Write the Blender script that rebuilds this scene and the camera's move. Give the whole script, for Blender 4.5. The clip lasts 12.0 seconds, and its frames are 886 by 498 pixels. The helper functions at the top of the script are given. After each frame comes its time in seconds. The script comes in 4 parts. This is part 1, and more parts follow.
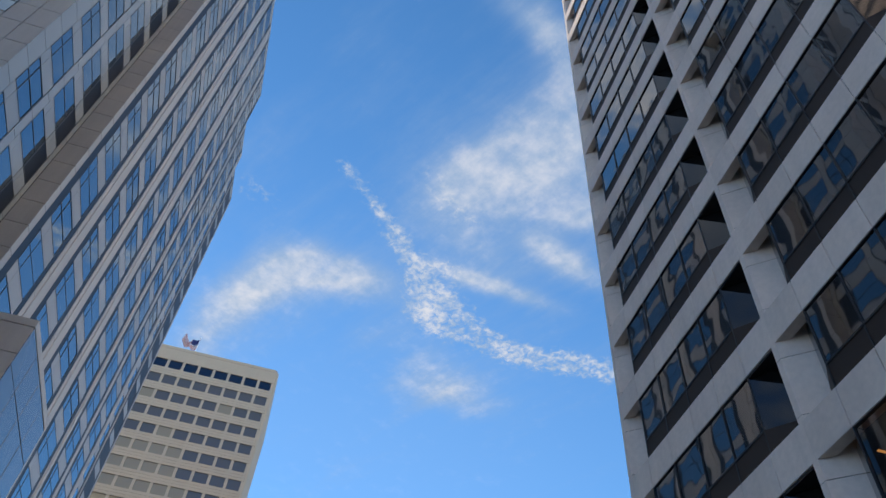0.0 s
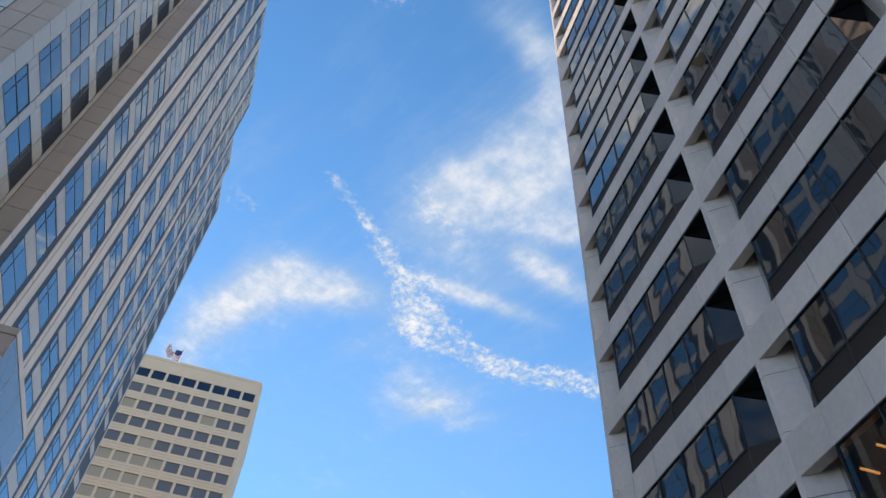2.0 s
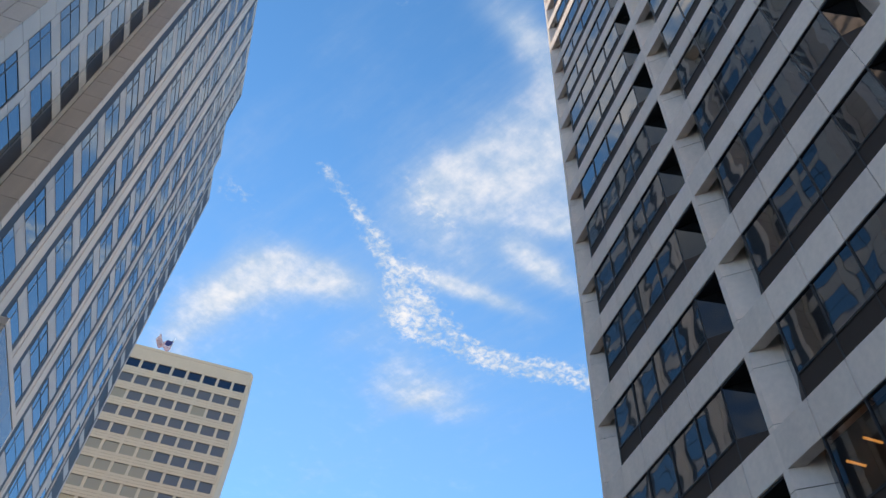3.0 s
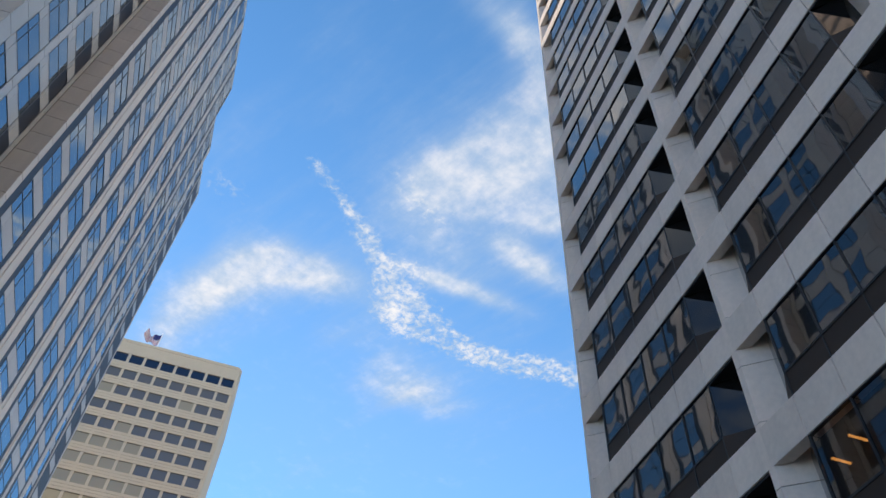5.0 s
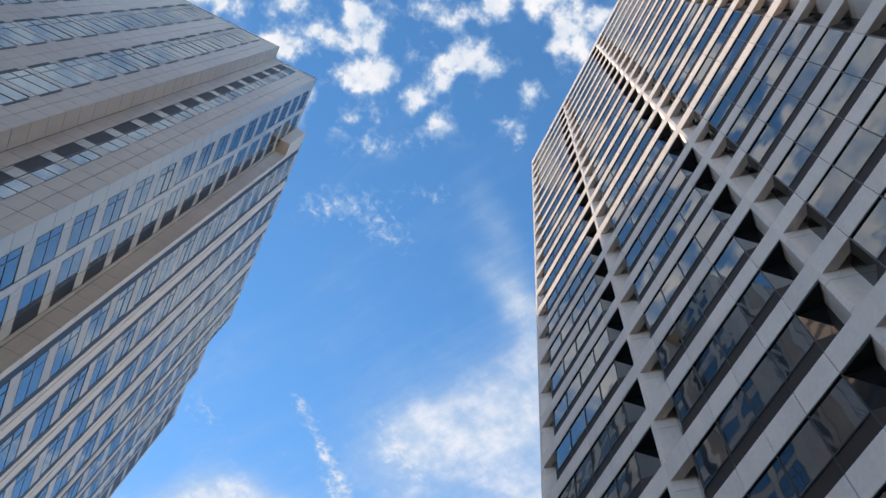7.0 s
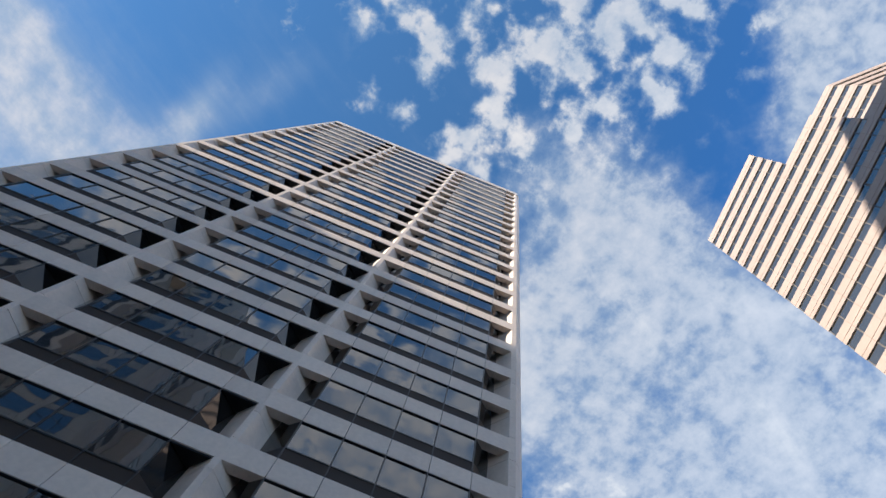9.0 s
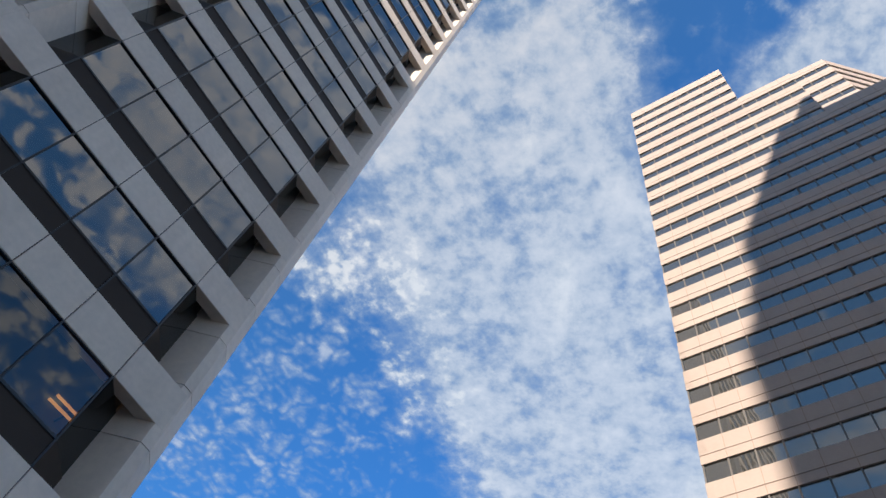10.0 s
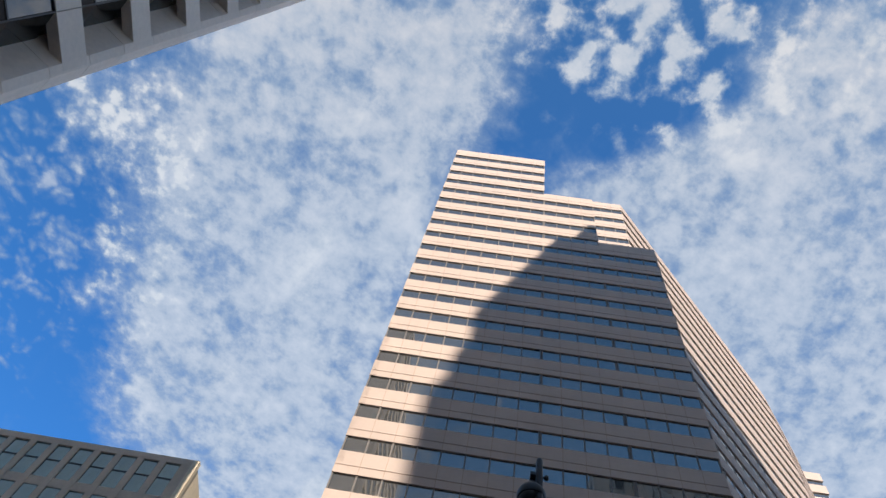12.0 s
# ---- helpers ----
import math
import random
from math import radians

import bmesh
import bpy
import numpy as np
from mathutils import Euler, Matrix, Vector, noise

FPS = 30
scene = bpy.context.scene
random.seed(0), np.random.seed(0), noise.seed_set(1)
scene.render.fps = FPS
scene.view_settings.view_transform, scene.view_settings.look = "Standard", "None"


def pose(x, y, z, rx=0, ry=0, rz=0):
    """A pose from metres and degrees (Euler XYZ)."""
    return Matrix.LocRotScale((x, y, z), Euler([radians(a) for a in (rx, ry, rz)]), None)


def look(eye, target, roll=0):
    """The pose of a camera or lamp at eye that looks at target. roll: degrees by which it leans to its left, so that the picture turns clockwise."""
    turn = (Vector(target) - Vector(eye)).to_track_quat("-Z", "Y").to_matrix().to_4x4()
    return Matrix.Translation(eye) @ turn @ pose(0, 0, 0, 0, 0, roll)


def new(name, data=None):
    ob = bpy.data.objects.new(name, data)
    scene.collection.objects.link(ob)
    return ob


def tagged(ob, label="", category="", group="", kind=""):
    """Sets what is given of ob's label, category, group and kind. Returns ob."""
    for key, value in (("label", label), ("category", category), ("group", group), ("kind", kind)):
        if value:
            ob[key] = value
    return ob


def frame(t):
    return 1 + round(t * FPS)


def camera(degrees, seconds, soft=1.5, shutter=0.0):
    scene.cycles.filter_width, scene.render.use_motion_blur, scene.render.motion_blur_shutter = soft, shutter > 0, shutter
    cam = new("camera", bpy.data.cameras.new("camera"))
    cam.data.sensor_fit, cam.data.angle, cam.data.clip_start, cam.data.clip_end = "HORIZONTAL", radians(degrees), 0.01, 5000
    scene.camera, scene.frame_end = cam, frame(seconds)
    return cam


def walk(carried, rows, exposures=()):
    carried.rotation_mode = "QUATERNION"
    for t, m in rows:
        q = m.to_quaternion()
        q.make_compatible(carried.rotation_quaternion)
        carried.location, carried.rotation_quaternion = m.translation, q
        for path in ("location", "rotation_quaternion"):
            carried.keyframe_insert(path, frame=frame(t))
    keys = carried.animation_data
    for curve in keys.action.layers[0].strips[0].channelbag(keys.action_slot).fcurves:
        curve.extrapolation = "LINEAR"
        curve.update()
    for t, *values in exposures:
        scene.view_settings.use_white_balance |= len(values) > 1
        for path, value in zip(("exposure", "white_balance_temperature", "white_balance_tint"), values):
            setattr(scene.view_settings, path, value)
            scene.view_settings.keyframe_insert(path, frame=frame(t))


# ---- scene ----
EYE = 1.6
cam = camera(60.3, 12.0)
walk(cam, [
    (0.0, pose(0, 0, EYE, 140.364, -3.775, -16.056)),
    (0.5, pose(0, 0, EYE, 140.636, -3.943, -16.434)),
    (1.0, pose(0, 0, EYE, 141.101, -3.816, -16.834)),
    (1.5, pose(0, 0, EYE, 141.286, -3.651, -17.096)),
    (2.0, pose(0, 0, EYE, 141.423, -3.514, -17.280)),
    (2.5, pose(0, 0, EYE, 141.299, -3.366, -17.655)),
    (3.0, pose(0, 0, EYE, 140.848, -3.269, -17.974)),
    (5.0, pose(0, 0, EYE, 140.603, -2.956, -18.780)),
    (5.5, pose(0, 0, EYE, 142.103, -2.913, -18.762)),
    (6.0, pose(0, 0, EYE, 145.087, -3.953, -20.217)),
    (6.5, pose(0, 0, EYE, 149.841, -4.667, -21.523)),
    (7.0, pose(0, 0, EYE, 160.039, -5.842, -25.394)),
    (7.5, pose(0, 0, EYE, 168.654, -6.986, -32.383)),
    (7.7, pose(0, 0, EYE, 172.809, -7.242, -37.034)),
    (9.3, pose(0, 0, EYE, 165.437, -6.515, -127.898)),
    (9.5, pose(0, 0, EYE, 162.628, -8.020, -136.384)),
    (10.0, pose(0, 0, EYE, 153.035, -9.098, -148.272)),
    (10.5, pose(0, 0, EYE, 149.090, -10.063, -153.811)),
    (11.0, pose(0, 0, EYE, 144.947, -7.714, -153.530)),
    (11.2, pose(0, 0, EYE, 143.959, -7.469, -154.625)),
    (11.5, pose(0, 0, EYE, 144.975, -8.247, -161.427)),
    (12.0, pose(0, 0, EYE, 156.484, -7.265, 174.600)),
], exposures=[(0.0, 0.86, 6450, 11), (0.2, 1.02, 6750, 11), (0.5, 1.10, 6930, 11), (1.0, 1.16, 6930, 11), (1.5, 1.19, 6980, 11), (3.0, 1.21, 6980, 11), (5.5, 1.20, 6980, 11), (7.0, 1.26, 6930, 11), (7.7, 1.19, 6650, 11), (9.3, 0.86, 6700, 11), (10.5, 0.86, 6850, 11), (12.0, 0.79, 6800, 11)])

# ---- world and sun ----
SUN = Vector((-0.21, 1.0, 0.55)).normalized()
world = bpy.data.worlds.new("sky_world")
scene.world = world
world.use_nodes = True
wn, wl = world.node_tree.nodes, world.node_tree.links
wn.clear()


def wnode(kind):
    return wn.new(kind)


def wmath(op, a, b=None, c=None):
    n = wn.new("ShaderNodeMath")
    n.operation = op
    for i, v in enumerate((a, b, c)):
        if v is None:
            continue
        if isinstance(v, (int, float)):
            n.inputs[i].default_value = v
        else:
            wl.new(v, n.inputs[i])
    return n.outputs[0]


sky = wnode("ShaderNodeTexSky")
sky.sky_type, sky.sun_disc = "NISHITA", False
sky.sun_elevation = math.asin(SUN.z)
sky.sun_rotation = math.atan2(SUN.x, SUN.y)
sky.air_density, sky.dust_density, sky.ozone_density = 1.0, 0.0, 4.0
coord = wnode("ShaderNodeTexCoord")
sep = wnode("ShaderNodeSeparateXYZ")
wl.new(coord.outputs["Generated"], sep.inputs[0])
zz = wmath("MAXIMUM", sep.outputs[2], 0.08)
u, v = wmath("DIVIDE", sep.outputs[0], zz), wmath("DIVIDE", sep.outputs[1], zz)
flat = wnode("ShaderNodeCombineXYZ")
wl.new(u, flat.inputs[0]), wl.new(v, flat.inputs[1])


def wnoise(scale, detail, rough=0.6, warp=0.0, shift=(0, 0, 0)):
    m = wnode("ShaderNodeMapping")
    m.inputs["Location"].default_value = shift
    wl.new(flat.outputs[0], m.inputs[0])
    n = wnode("ShaderNodeTexNoise")
    n.noise_dimensions = "2D"
    n.inputs["Scale"].default_value, n.inputs["Detail"].default_value = scale, detail
    n.inputs["Roughness"].default_value, n.inputs["Distortion"].default_value = rough, warp
    wl.new(m.outputs[0], n.inputs["Vector"])
    return n.outputs[0]


def ramp01(x, lo, hi):
    n = wnode("ShaderNodeMapRange")
    n.interpolation_type = "SMOOTHSTEP"
    n.inputs[1].default_value, n.inputs[2].default_value = lo, hi
    wl.new(x, n.inputs[0])
    return n.outputs[0]


def blob(cu, cv, ru, rv, turn=0.0):
    """A soft oval of cover round (cu, cv) of the cloud deck, 1 in the middle."""
    ct, st = math.cos(turn), math.sin(turn)
    du, dv = wmath("SUBTRACT", u, cu), wmath("SUBTRACT", v, cv)
    a = wmath("ADD", wmath("MULTIPLY", du, ct / ru), wmath("MULTIPLY", dv, st / ru))
    c = wmath("ADD", wmath("MULTIPLY", du, -st / rv), wmath("MULTIPLY", dv, ct / rv))
    r2 = wmath("ADD", wmath("MULTIPLY", a, a), wmath("MULTIPLY", c, c))
    return wmath("POWER", 2.718, wmath("MULTIPLY", r2, -1.0))


def total(items):
    s = items[0]
    for i in items[1:]:
        s = wmath("ADD", s, i)
    return s


# a slow drift of the deck's coordinates, so that no cloud has a ruled edge
drift = wnode("ShaderNodeTexNoise")
drift.noise_dimensions = "2D"
drift.inputs["Scale"].default_value, drift.inputs["Detail"].default_value = 14.0, 4.0
wl.new(flat.outputs[0], drift.inputs["Vector"])
bent_by = wnode("ShaderNodeVectorMath")
bent_by.operation = "MULTIPLY_ADD"
wl.new(drift.outputs["Color"], bent_by.inputs[0])
bent_by.inputs[1].default_value = (0.055, 0.055, 0.0)
wl.new(flat.outputs[0], bent_by.inputs[2])


def wcells(scale, shift=(0, 0, 0)):
    """Round lumps: 0.5 in the middle of a lump, falling to about 0 between lumps."""
    m = wnode("ShaderNodeMapping")
    m.inputs["Location"].default_value = shift
    wl.new(bent_by.outputs[0], m.inputs[0])
    n = wnode("ShaderNodeTexVoronoi")
    n.voronoi_dimensions, n.feature = "2D", "SMOOTH_F1"
    n.inputs["Scale"].default_value, n.inputs["Smoothness"].default_value = scale, 0.35
    wl.new(m.outputs[0], n.inputs["Vector"])
    return wmath("SUBTRACT", 0.5, n.outputs["Distance"])


def combed(scale, detail, angle, stretch, shift=(0, 0, 0), rough=0.65):
    """Noise drawn out into fibres along an angle."""
    m = wnode("ShaderNodeMapping")
    m.vector_type = "TEXTURE"
    m.inputs["Location"].default_value, m.inputs["Rotation"].default_value, m.inputs["Scale"].default_value = shift, (0, 0, angle), (stretch, 1, 1)
    wl.new(flat.outputs[0], m.inputs[0])
    n = wnode("ShaderNodeTexNoise")
    n.noise_dimensions = "2D"
    n.inputs["Scale"].default_value, n.inputs["Detail"].default_value, n.inputs["Roughness"].default_value = scale, detail, rough
    wl.new(m.outputs[0], n.inputs["Vector"])
    return n.outputs[0]


def some(weight, *oval):
    return wmath("MULTIPLY", blob(*oval), weight)


def about(x, k):
    """Noise x round its mean, times k."""
    return wmath("MULTIPLY", wmath("SUBTRACT", x, 0.5), k)


def over(a, b):
    """Cover of one layer over another."""
    return wmath("SUBTRACT", wmath("ADD", a, b), wmath("MULTIPLY", a, b))


puff_n = wnoise(24.0, 8.0, 0.55, 0.1)
lump_n = wnoise(6.5, 7.0, 0.58, 0.1, shift=(9, 3, 0))
fine_n = wnoise(48.0, 6.0, 0.62, 0.1, shift=(3, 1, 0))
wide_n = wnoise(3.4, 3.0, 0.5, 0.2, shift=(5, 2, 0))
fibre_n = combed(9.0, 10.0, -1.0, 4.5, (2, 7, 0))
wisp_n = combed(22.0, 8.0, 0.6, 2.6, (4, 1, 0))
rip_n = wnoise(75.0, 4.0, 0.6, 0.3, shift=(1, 4, 0))
puff_c, small_c, tiny_c = wcells(15.5), wcells(24.0, (0.3, 0.1, 0)), wcells(52.0, (0.1, 0.7, 0))

# cotton puffs overhead
puff_mask = wmath("MINIMUM", total([blob(-0.36, 0.14, 0.36, 0.12, -0.25), blob(-0.04, 0.02, 0.16, 0.12, -0.3), blob(-0.2, -0.10, 0.20, 0.16), blob(-0.12, 0.16, 0.10, 0.09), some(0.9, -0.16, 0.225, 0.09, 0.05),
                                    blob(-0.62, 0.25, 0.2, 0.2), blob(-1.2, 0.2, 0.55, 0.6), blob(-0.9, 0.8, 0.5, 0.5), some(0.8, 0.085, 0.19, 0.03, 0.03), some(0.8, 0.09, 0.07, 0.04, 0.04)]), 1.0)
puffs = ramp01(total([wmath("MULTIPLY", puff_c, 1.0), wmath("MULTIPLY", small_c, 0.45), about(puff_n, 1.15), about(fine_n, 0.60), about(wide_n, 0.7),
                      wmath("MULTIPLY", puff_mask, 0.42)]), 0.30, 0.82)
puffs = wmath("MULTIPLY", puffs, ramp01(puff_mask, 0.12, 0.5))

# a mottled sheet behind and to the west
sheet_mask = wmath("MINIMUM", total([blob(0.36, -0.42, 0.24, 0.27), blob(0.40, -0.68, 0.20, 0.22), some(0.68, 0.14, -0.20, 0.15, 0.11), some(0.6, 0.29, -0.19, 0.2, 0.13), some(0.55, 0.08, -0.07, 0.09, 0.10),
                                     blob(-0.42, -0.45, 0.20, 0.34, 0.5), blob(-0.5, -0.8, 0.4, 0.3), some(0.85, 0.43, -0.92, 0.22, 0.2), some(0.8, 0.2, -1.05, 0.25, 0.2), blob(-0.56, -0.5, 0.2, 0.25), some(0.8, -0.33, -0.36, 0.12, 0.10), some(0.9, -0.41, -0.18, 0.15, 0.14), some(0.9, -0.24, -0.31, 0.09, 0.065), some(0.8, -0.12, -0.35, 0.09, 0.05),
                                     blob(0.15, -0.85, 0.2, 0.25), some(0.6, -1.2, -0.6, 0.6, 0.6), some(0.9, -0.66, -0.12, 0.24, 0.2), blob(-0.36, 0.40, 0.15, 0.17), some(0.9, -0.58, 0.0, 0.15, 0.11),
                                     some(0.8, 0.21, -0.35, 0.13, 0.13), some(0.45, 0.62, -0.30, 0.07, 0.07)]), 1.0)
sheet = ramp01(total([wmath("MULTIPLY", sheet_mask, 0.98), about(lump_n, 1.0), about(puff_n, 0.62), about(fine_n, 0.42), about(wisp_n, 0.35), wmath("MULTIPLY", small_c, 0.10)]), 0.22, 1.06)
sheet = wmath("MULTIPLY", sheet, ramp01(sheet_mask, 0.14, 0.55))
# a shoal of small flecks beside it
mottle = ramp01(total([wmath("MULTIPLY", small_c, 0.5), wmath("MULTIPLY", tiny_c, 0.5), about(puff_n, 0.8), about(lump_n, 0.8), about(fine_n, 0.3),
                       wmath("MULTIPLY", wmath("MINIMUM", total([some(0.9, 0.85, -0.5, 0.36, 0.3), blob(0.66, -0.36, 0.16, 0.18), some(0.7, 1.3, -0.7, 0.4, 0.25)]), 1.0), 0.55)]), 0.44, 1.15)
mottle = wmath("MULTIPLY", wmath("MULTIPLY", mottle, 0.62), ramp01(total([blob(0.85, -0.5, 0.36, 0.3), blob(0.62, -0.3, 0.2, 0.2), blob(1.3, -0.7, 0.4, 0.25)]), 0.15, 0.8))

# combed veils ahead
veil_mask = total([some(1.0, 0.30, 0.55, 0.145, 0.13, -0.6), some(0.95, 0.20, 0.655, 0.11, 0.055, -0.55), some(0.85, 0.31, 0.655, 0.14, 0.055, 0.1), some(0.75, 0.38, 0.775, 0.12, 0.03, 0.35),
                   some(0.8, 0.27, 0.868, 0.12, 0.022, 0.1), some(0.55, 0.22, 0.79, 0.13, 0.06, 0.2),
                   some(0.80, -0.02, 0.93, 0.085, 0.05, -0.3), some(0.70, -0.11, 0.99, 0.11, 0.06, -0.95), some(0.62, -0.19, 1.12, 0.13, 0.06, -1.1), some(0.5, -0.25, 1.26, 0.09, 0.06, -1.0),
                   some(0.5, 0.09, 0.94, 0.11, 0.05), some(0.62, 0.28, 1.19, 0.12, 0.06, 0.0), some(0.35, 0.22, 1.1, 0.12, 0.07, 0.4),
                   some(0.62, 0.19, 0.395, 0.10, 0.025, 0.35), some(0.45, 0.13, 0.32, 0.10, 0.03, 0.6), some(0.4, 0.25, 0.44, 0.09, 0.04, 0.5),
                   some(0.22, 0.1, 0.85, 0.45, 0.40)])
veil = ramp01(total([wmath("MULTIPLY", wmath("MINIMUM", veil_mask, 1.0), 0.86), about(fibre_n, 0.85), about(lump_n, 0.35), about(fine_n, 0.08)]), 0.0, 1.12)

# a rippled streak ahead, and flecks above it
streak_mask = total([some(0.75, -0.022, 0.710, 0.035, 0.014, 0.72), some(0.75, 0.030, 0.757, 0.05, 0.016, 0.8), some(0.85, 0.085, 0.815, 0.05, 0.022, 0.8), blob(0.135, 0.885, 0.05, 0.026, 0.95),
                     blob(0.175, 0.945, 0.055, 0.050, 0.85), blob(0.225, 0.977, 0.06, 0.050, 0.5), blob(0.285, 0.995, 0.06, 0.030, 0.4), blob(0.36, 1.018, 0.06, 0.031, 0.1),
                     blob(0.45, 1.012, 0.07, 0.033, -0.1), blob(0.55, 1.006, 0.07, 0.031, 0.0), some(0.6, 0.15, 0.715, 0.08, 0.03, 0.6), some(0.7, 0.185, 0.858, 0.05, 0.02, 0.1),
                     some(0.62, -0.02, 0.385, 0.05, 0.03, 0.1), some(0.55, -0.10, 0.385, 0.06, 0.03, -0.5), some(0.4, 0.01, 0.31, 0.06, 0.025, -0.4), some(0.5, -0.155, 0.80, 0.05, 0.03, 0.3),
                     some(0.5, -0.06, 0.27, 0.10, 0.02, -0.6)])
streak = ramp01(total([wmath("MULTIPLY", wmath("MINIMUM", streak_mask, 0.85), 1.0), about(rip_n, 1.7), wmath("MULTIPLY", tiny_c, 0.30), about(lump_n, 0.8)]), 0.26, 1.30)
streak = wmath("MULTIPLY", streak, ramp01(streak_mask, 0.06, 0.40))
# thin haze towards the sun
haze = wmath("MULTIPLY", blob(0.1, 1.5, 0.9, 0.62), 0.24)
cover = wmath("MINIMUM", total([over(wmath("MULTIPLY", puffs, 0.93), wmath("MULTIPLY", sheet, 0.85)), mottle, over(wmath("MULTIPLY", veil, 0.84), wmath("MULTIPLY", streak, 0.80)), haze]), 1.0)
# added low band of haze and far cloud, overbright to fill shaded walls
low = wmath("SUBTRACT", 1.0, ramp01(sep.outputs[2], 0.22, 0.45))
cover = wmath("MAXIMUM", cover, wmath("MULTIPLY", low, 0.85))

tone = wnode("ShaderNodeMix")
tone.data_type = "RGBA"
wl.new(ramp01(total([wmath("MULTIPLY", puff_n, 0.35), wmath("MULTIPLY", lump_n, 0.3), about(fine_n, 0.22), about(wisp_n, 0.2), wmath("MULTIPLY", cover, 0.36)]), 0.40, 0.88), tone.inputs[0])
tone.inputs[6].default_value = (2.1, 2.9, 4.0, 1)
mixed = wnode("ShaderNodeMix")
mixed.data_type = "RGBA"
deep = wnode("ShaderNodeMix")
deep.data_type, deep.blend_type = "RGBA", "MULTIPLY"
deep.inputs[0].default_value = 1.0
wl.new(sky.outputs[0], deep.inputs[6])
# bluer on the side away from the sun
away = wmath("SUBTRACT", 1.0, ramp01(sep.outputs[1], -0.5, 0.12))
blue = wnode("ShaderNodeMix")
blue.data_type = "RGBA"
blue.inputs[6].default_value, blue.inputs[7].default_value = (0.66, 1.11, 1.27, 1), (0.43, 1.22, 1.85, 1)
wl.new(away, blue.inputs[0]), wl.new(blue.outputs[2], deep.inputs[7])
pale = wnode("ShaderNodeMix")
pale.data_type = "RGBA"
pale.inputs[6].default_value, pale.inputs[7].default_value = (4.75, 4.8, 5.0, 1), (4.35, 4.9, 5.65, 1)
wl.new(away, pale.inputs[0]), wl.new(pale.outputs[2], tone.inputs[7])
wl.new(cover, mixed.inputs[0]), wl.new(deep.outputs[2], mixed.inputs[6]), wl.new(tone.outputs[2], mixed.inputs[7])
back = wnode("ShaderNodeBackground")
back.inputs[1].default_value = 0.09
# scales the added low band up to 1.9 times as fill light
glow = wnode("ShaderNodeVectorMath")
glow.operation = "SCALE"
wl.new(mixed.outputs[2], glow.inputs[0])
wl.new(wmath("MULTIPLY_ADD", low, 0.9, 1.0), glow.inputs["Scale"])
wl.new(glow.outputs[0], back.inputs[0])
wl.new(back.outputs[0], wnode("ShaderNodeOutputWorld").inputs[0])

sun = new("sun", bpy.data.lights.new("sun", "SUN"))
sun.data.energy, sun.data.angle, sun.data.color = 5.0, radians(0.55), (1.0, 0.915, 0.80)
sun.matrix_world = look((0, 0, 150), Vector((0, 0, 150)) - SUN)


# ---- materials ----
def material(name, color, rough=0.7, metallic=0.0, ior=1.45, grain=0.12, grain_scale=6.0, stain=0.15, stain_scale=0.35, bump=0.0, bump_scale=40.0,
             per_piece=0.0, streaks=0.0):
    m = bpy.data.materials.new(name)
    m.use_nodes = True
    nt = m.node_tree
    bsdf = nt.nodes["Principled BSDF"]
    bsdf.inputs["Roughness"].default_value, bsdf.inputs["Metallic"].default_value, bsdf.inputs["IOR"].default_value = rough, metallic, ior
    tc = nt.nodes.new("ShaderNodeTexCoord")
    geo = nt.nodes.new("ShaderNodeNewGeometry")

    def noise_tex(scale, detail, squash=(1, 1, 1)):
        mp = nt.nodes.new("ShaderNodeMapping")
        mp.inputs["Scale"].default_value = squash
        nt.links.new(geo.outputs["Position"], mp.inputs[0])
        n = nt.nodes.new("ShaderNodeTexNoise")
        n.inputs["Scale"].default_value, n.inputs["Detail"].default_value = scale, detail
        nt.links.new(mp.outputs[0], n.inputs["Vector"])
        return n.outputs[0]

    def mul(a, b):
        n = nt.nodes.new("ShaderNodeMath")
        n.operation = "MULTIPLY_ADD"
        nt.links.new(a, n.inputs[0])
        n.inputs[1].default_value, n.inputs[2].default_value = b, -b / 2
        return n.outputs[0]

    def add(a, b):
        n = nt.nodes.new("ShaderNodeMath")
        nt.links.new(a, n.inputs[0])
        if isinstance(b, (int, float)):
            n.inputs[1].default_value = b
        else:
            nt.links.new(b, n.inputs[1])
        return n.outputs[0]

    v_ = add(add(mul(noise_tex(grain_scale, 6), grain * 2), mul(noise_tex(stain_scale, 4), stain * 2)), 1.0)
    if streaks:
        v_ = add(v_, mul(noise_tex(1.0, 4, (2.5, 2.5, 0.12)), streaks * 2))
    if per_piece:
        info = nt.nodes.new("ShaderNodeObjectInfo")
        v_ = add(v_, mul(info.outputs["Random"], per_piece * 2))
        v_ = add(v_, mul(geo.outputs["Random Per Island"], per_piece))
    mx = nt.nodes.new("ShaderNodeVectorMath")
    mx.operation = "SCALE"
    mx.inputs[0].default_value = color[:3]
    nt.links.new(v_, mx.inputs["Scale"])
    nt.links.new(mx.outputs[0], bsdf.inputs["Base Color"])
    if bump:
        bp = nt.nodes.new("ShaderNodeBump")
        bp.inputs["Strength"].default_value, bp.inputs["Distance"].default_value = bump, 0.02
        nt.links.new(noise_tex(bump_scale, 4), bp.inputs["Height"])
        nt.links.new(bp.outputs[0], bsdf.inputs["Normal"])
    return m


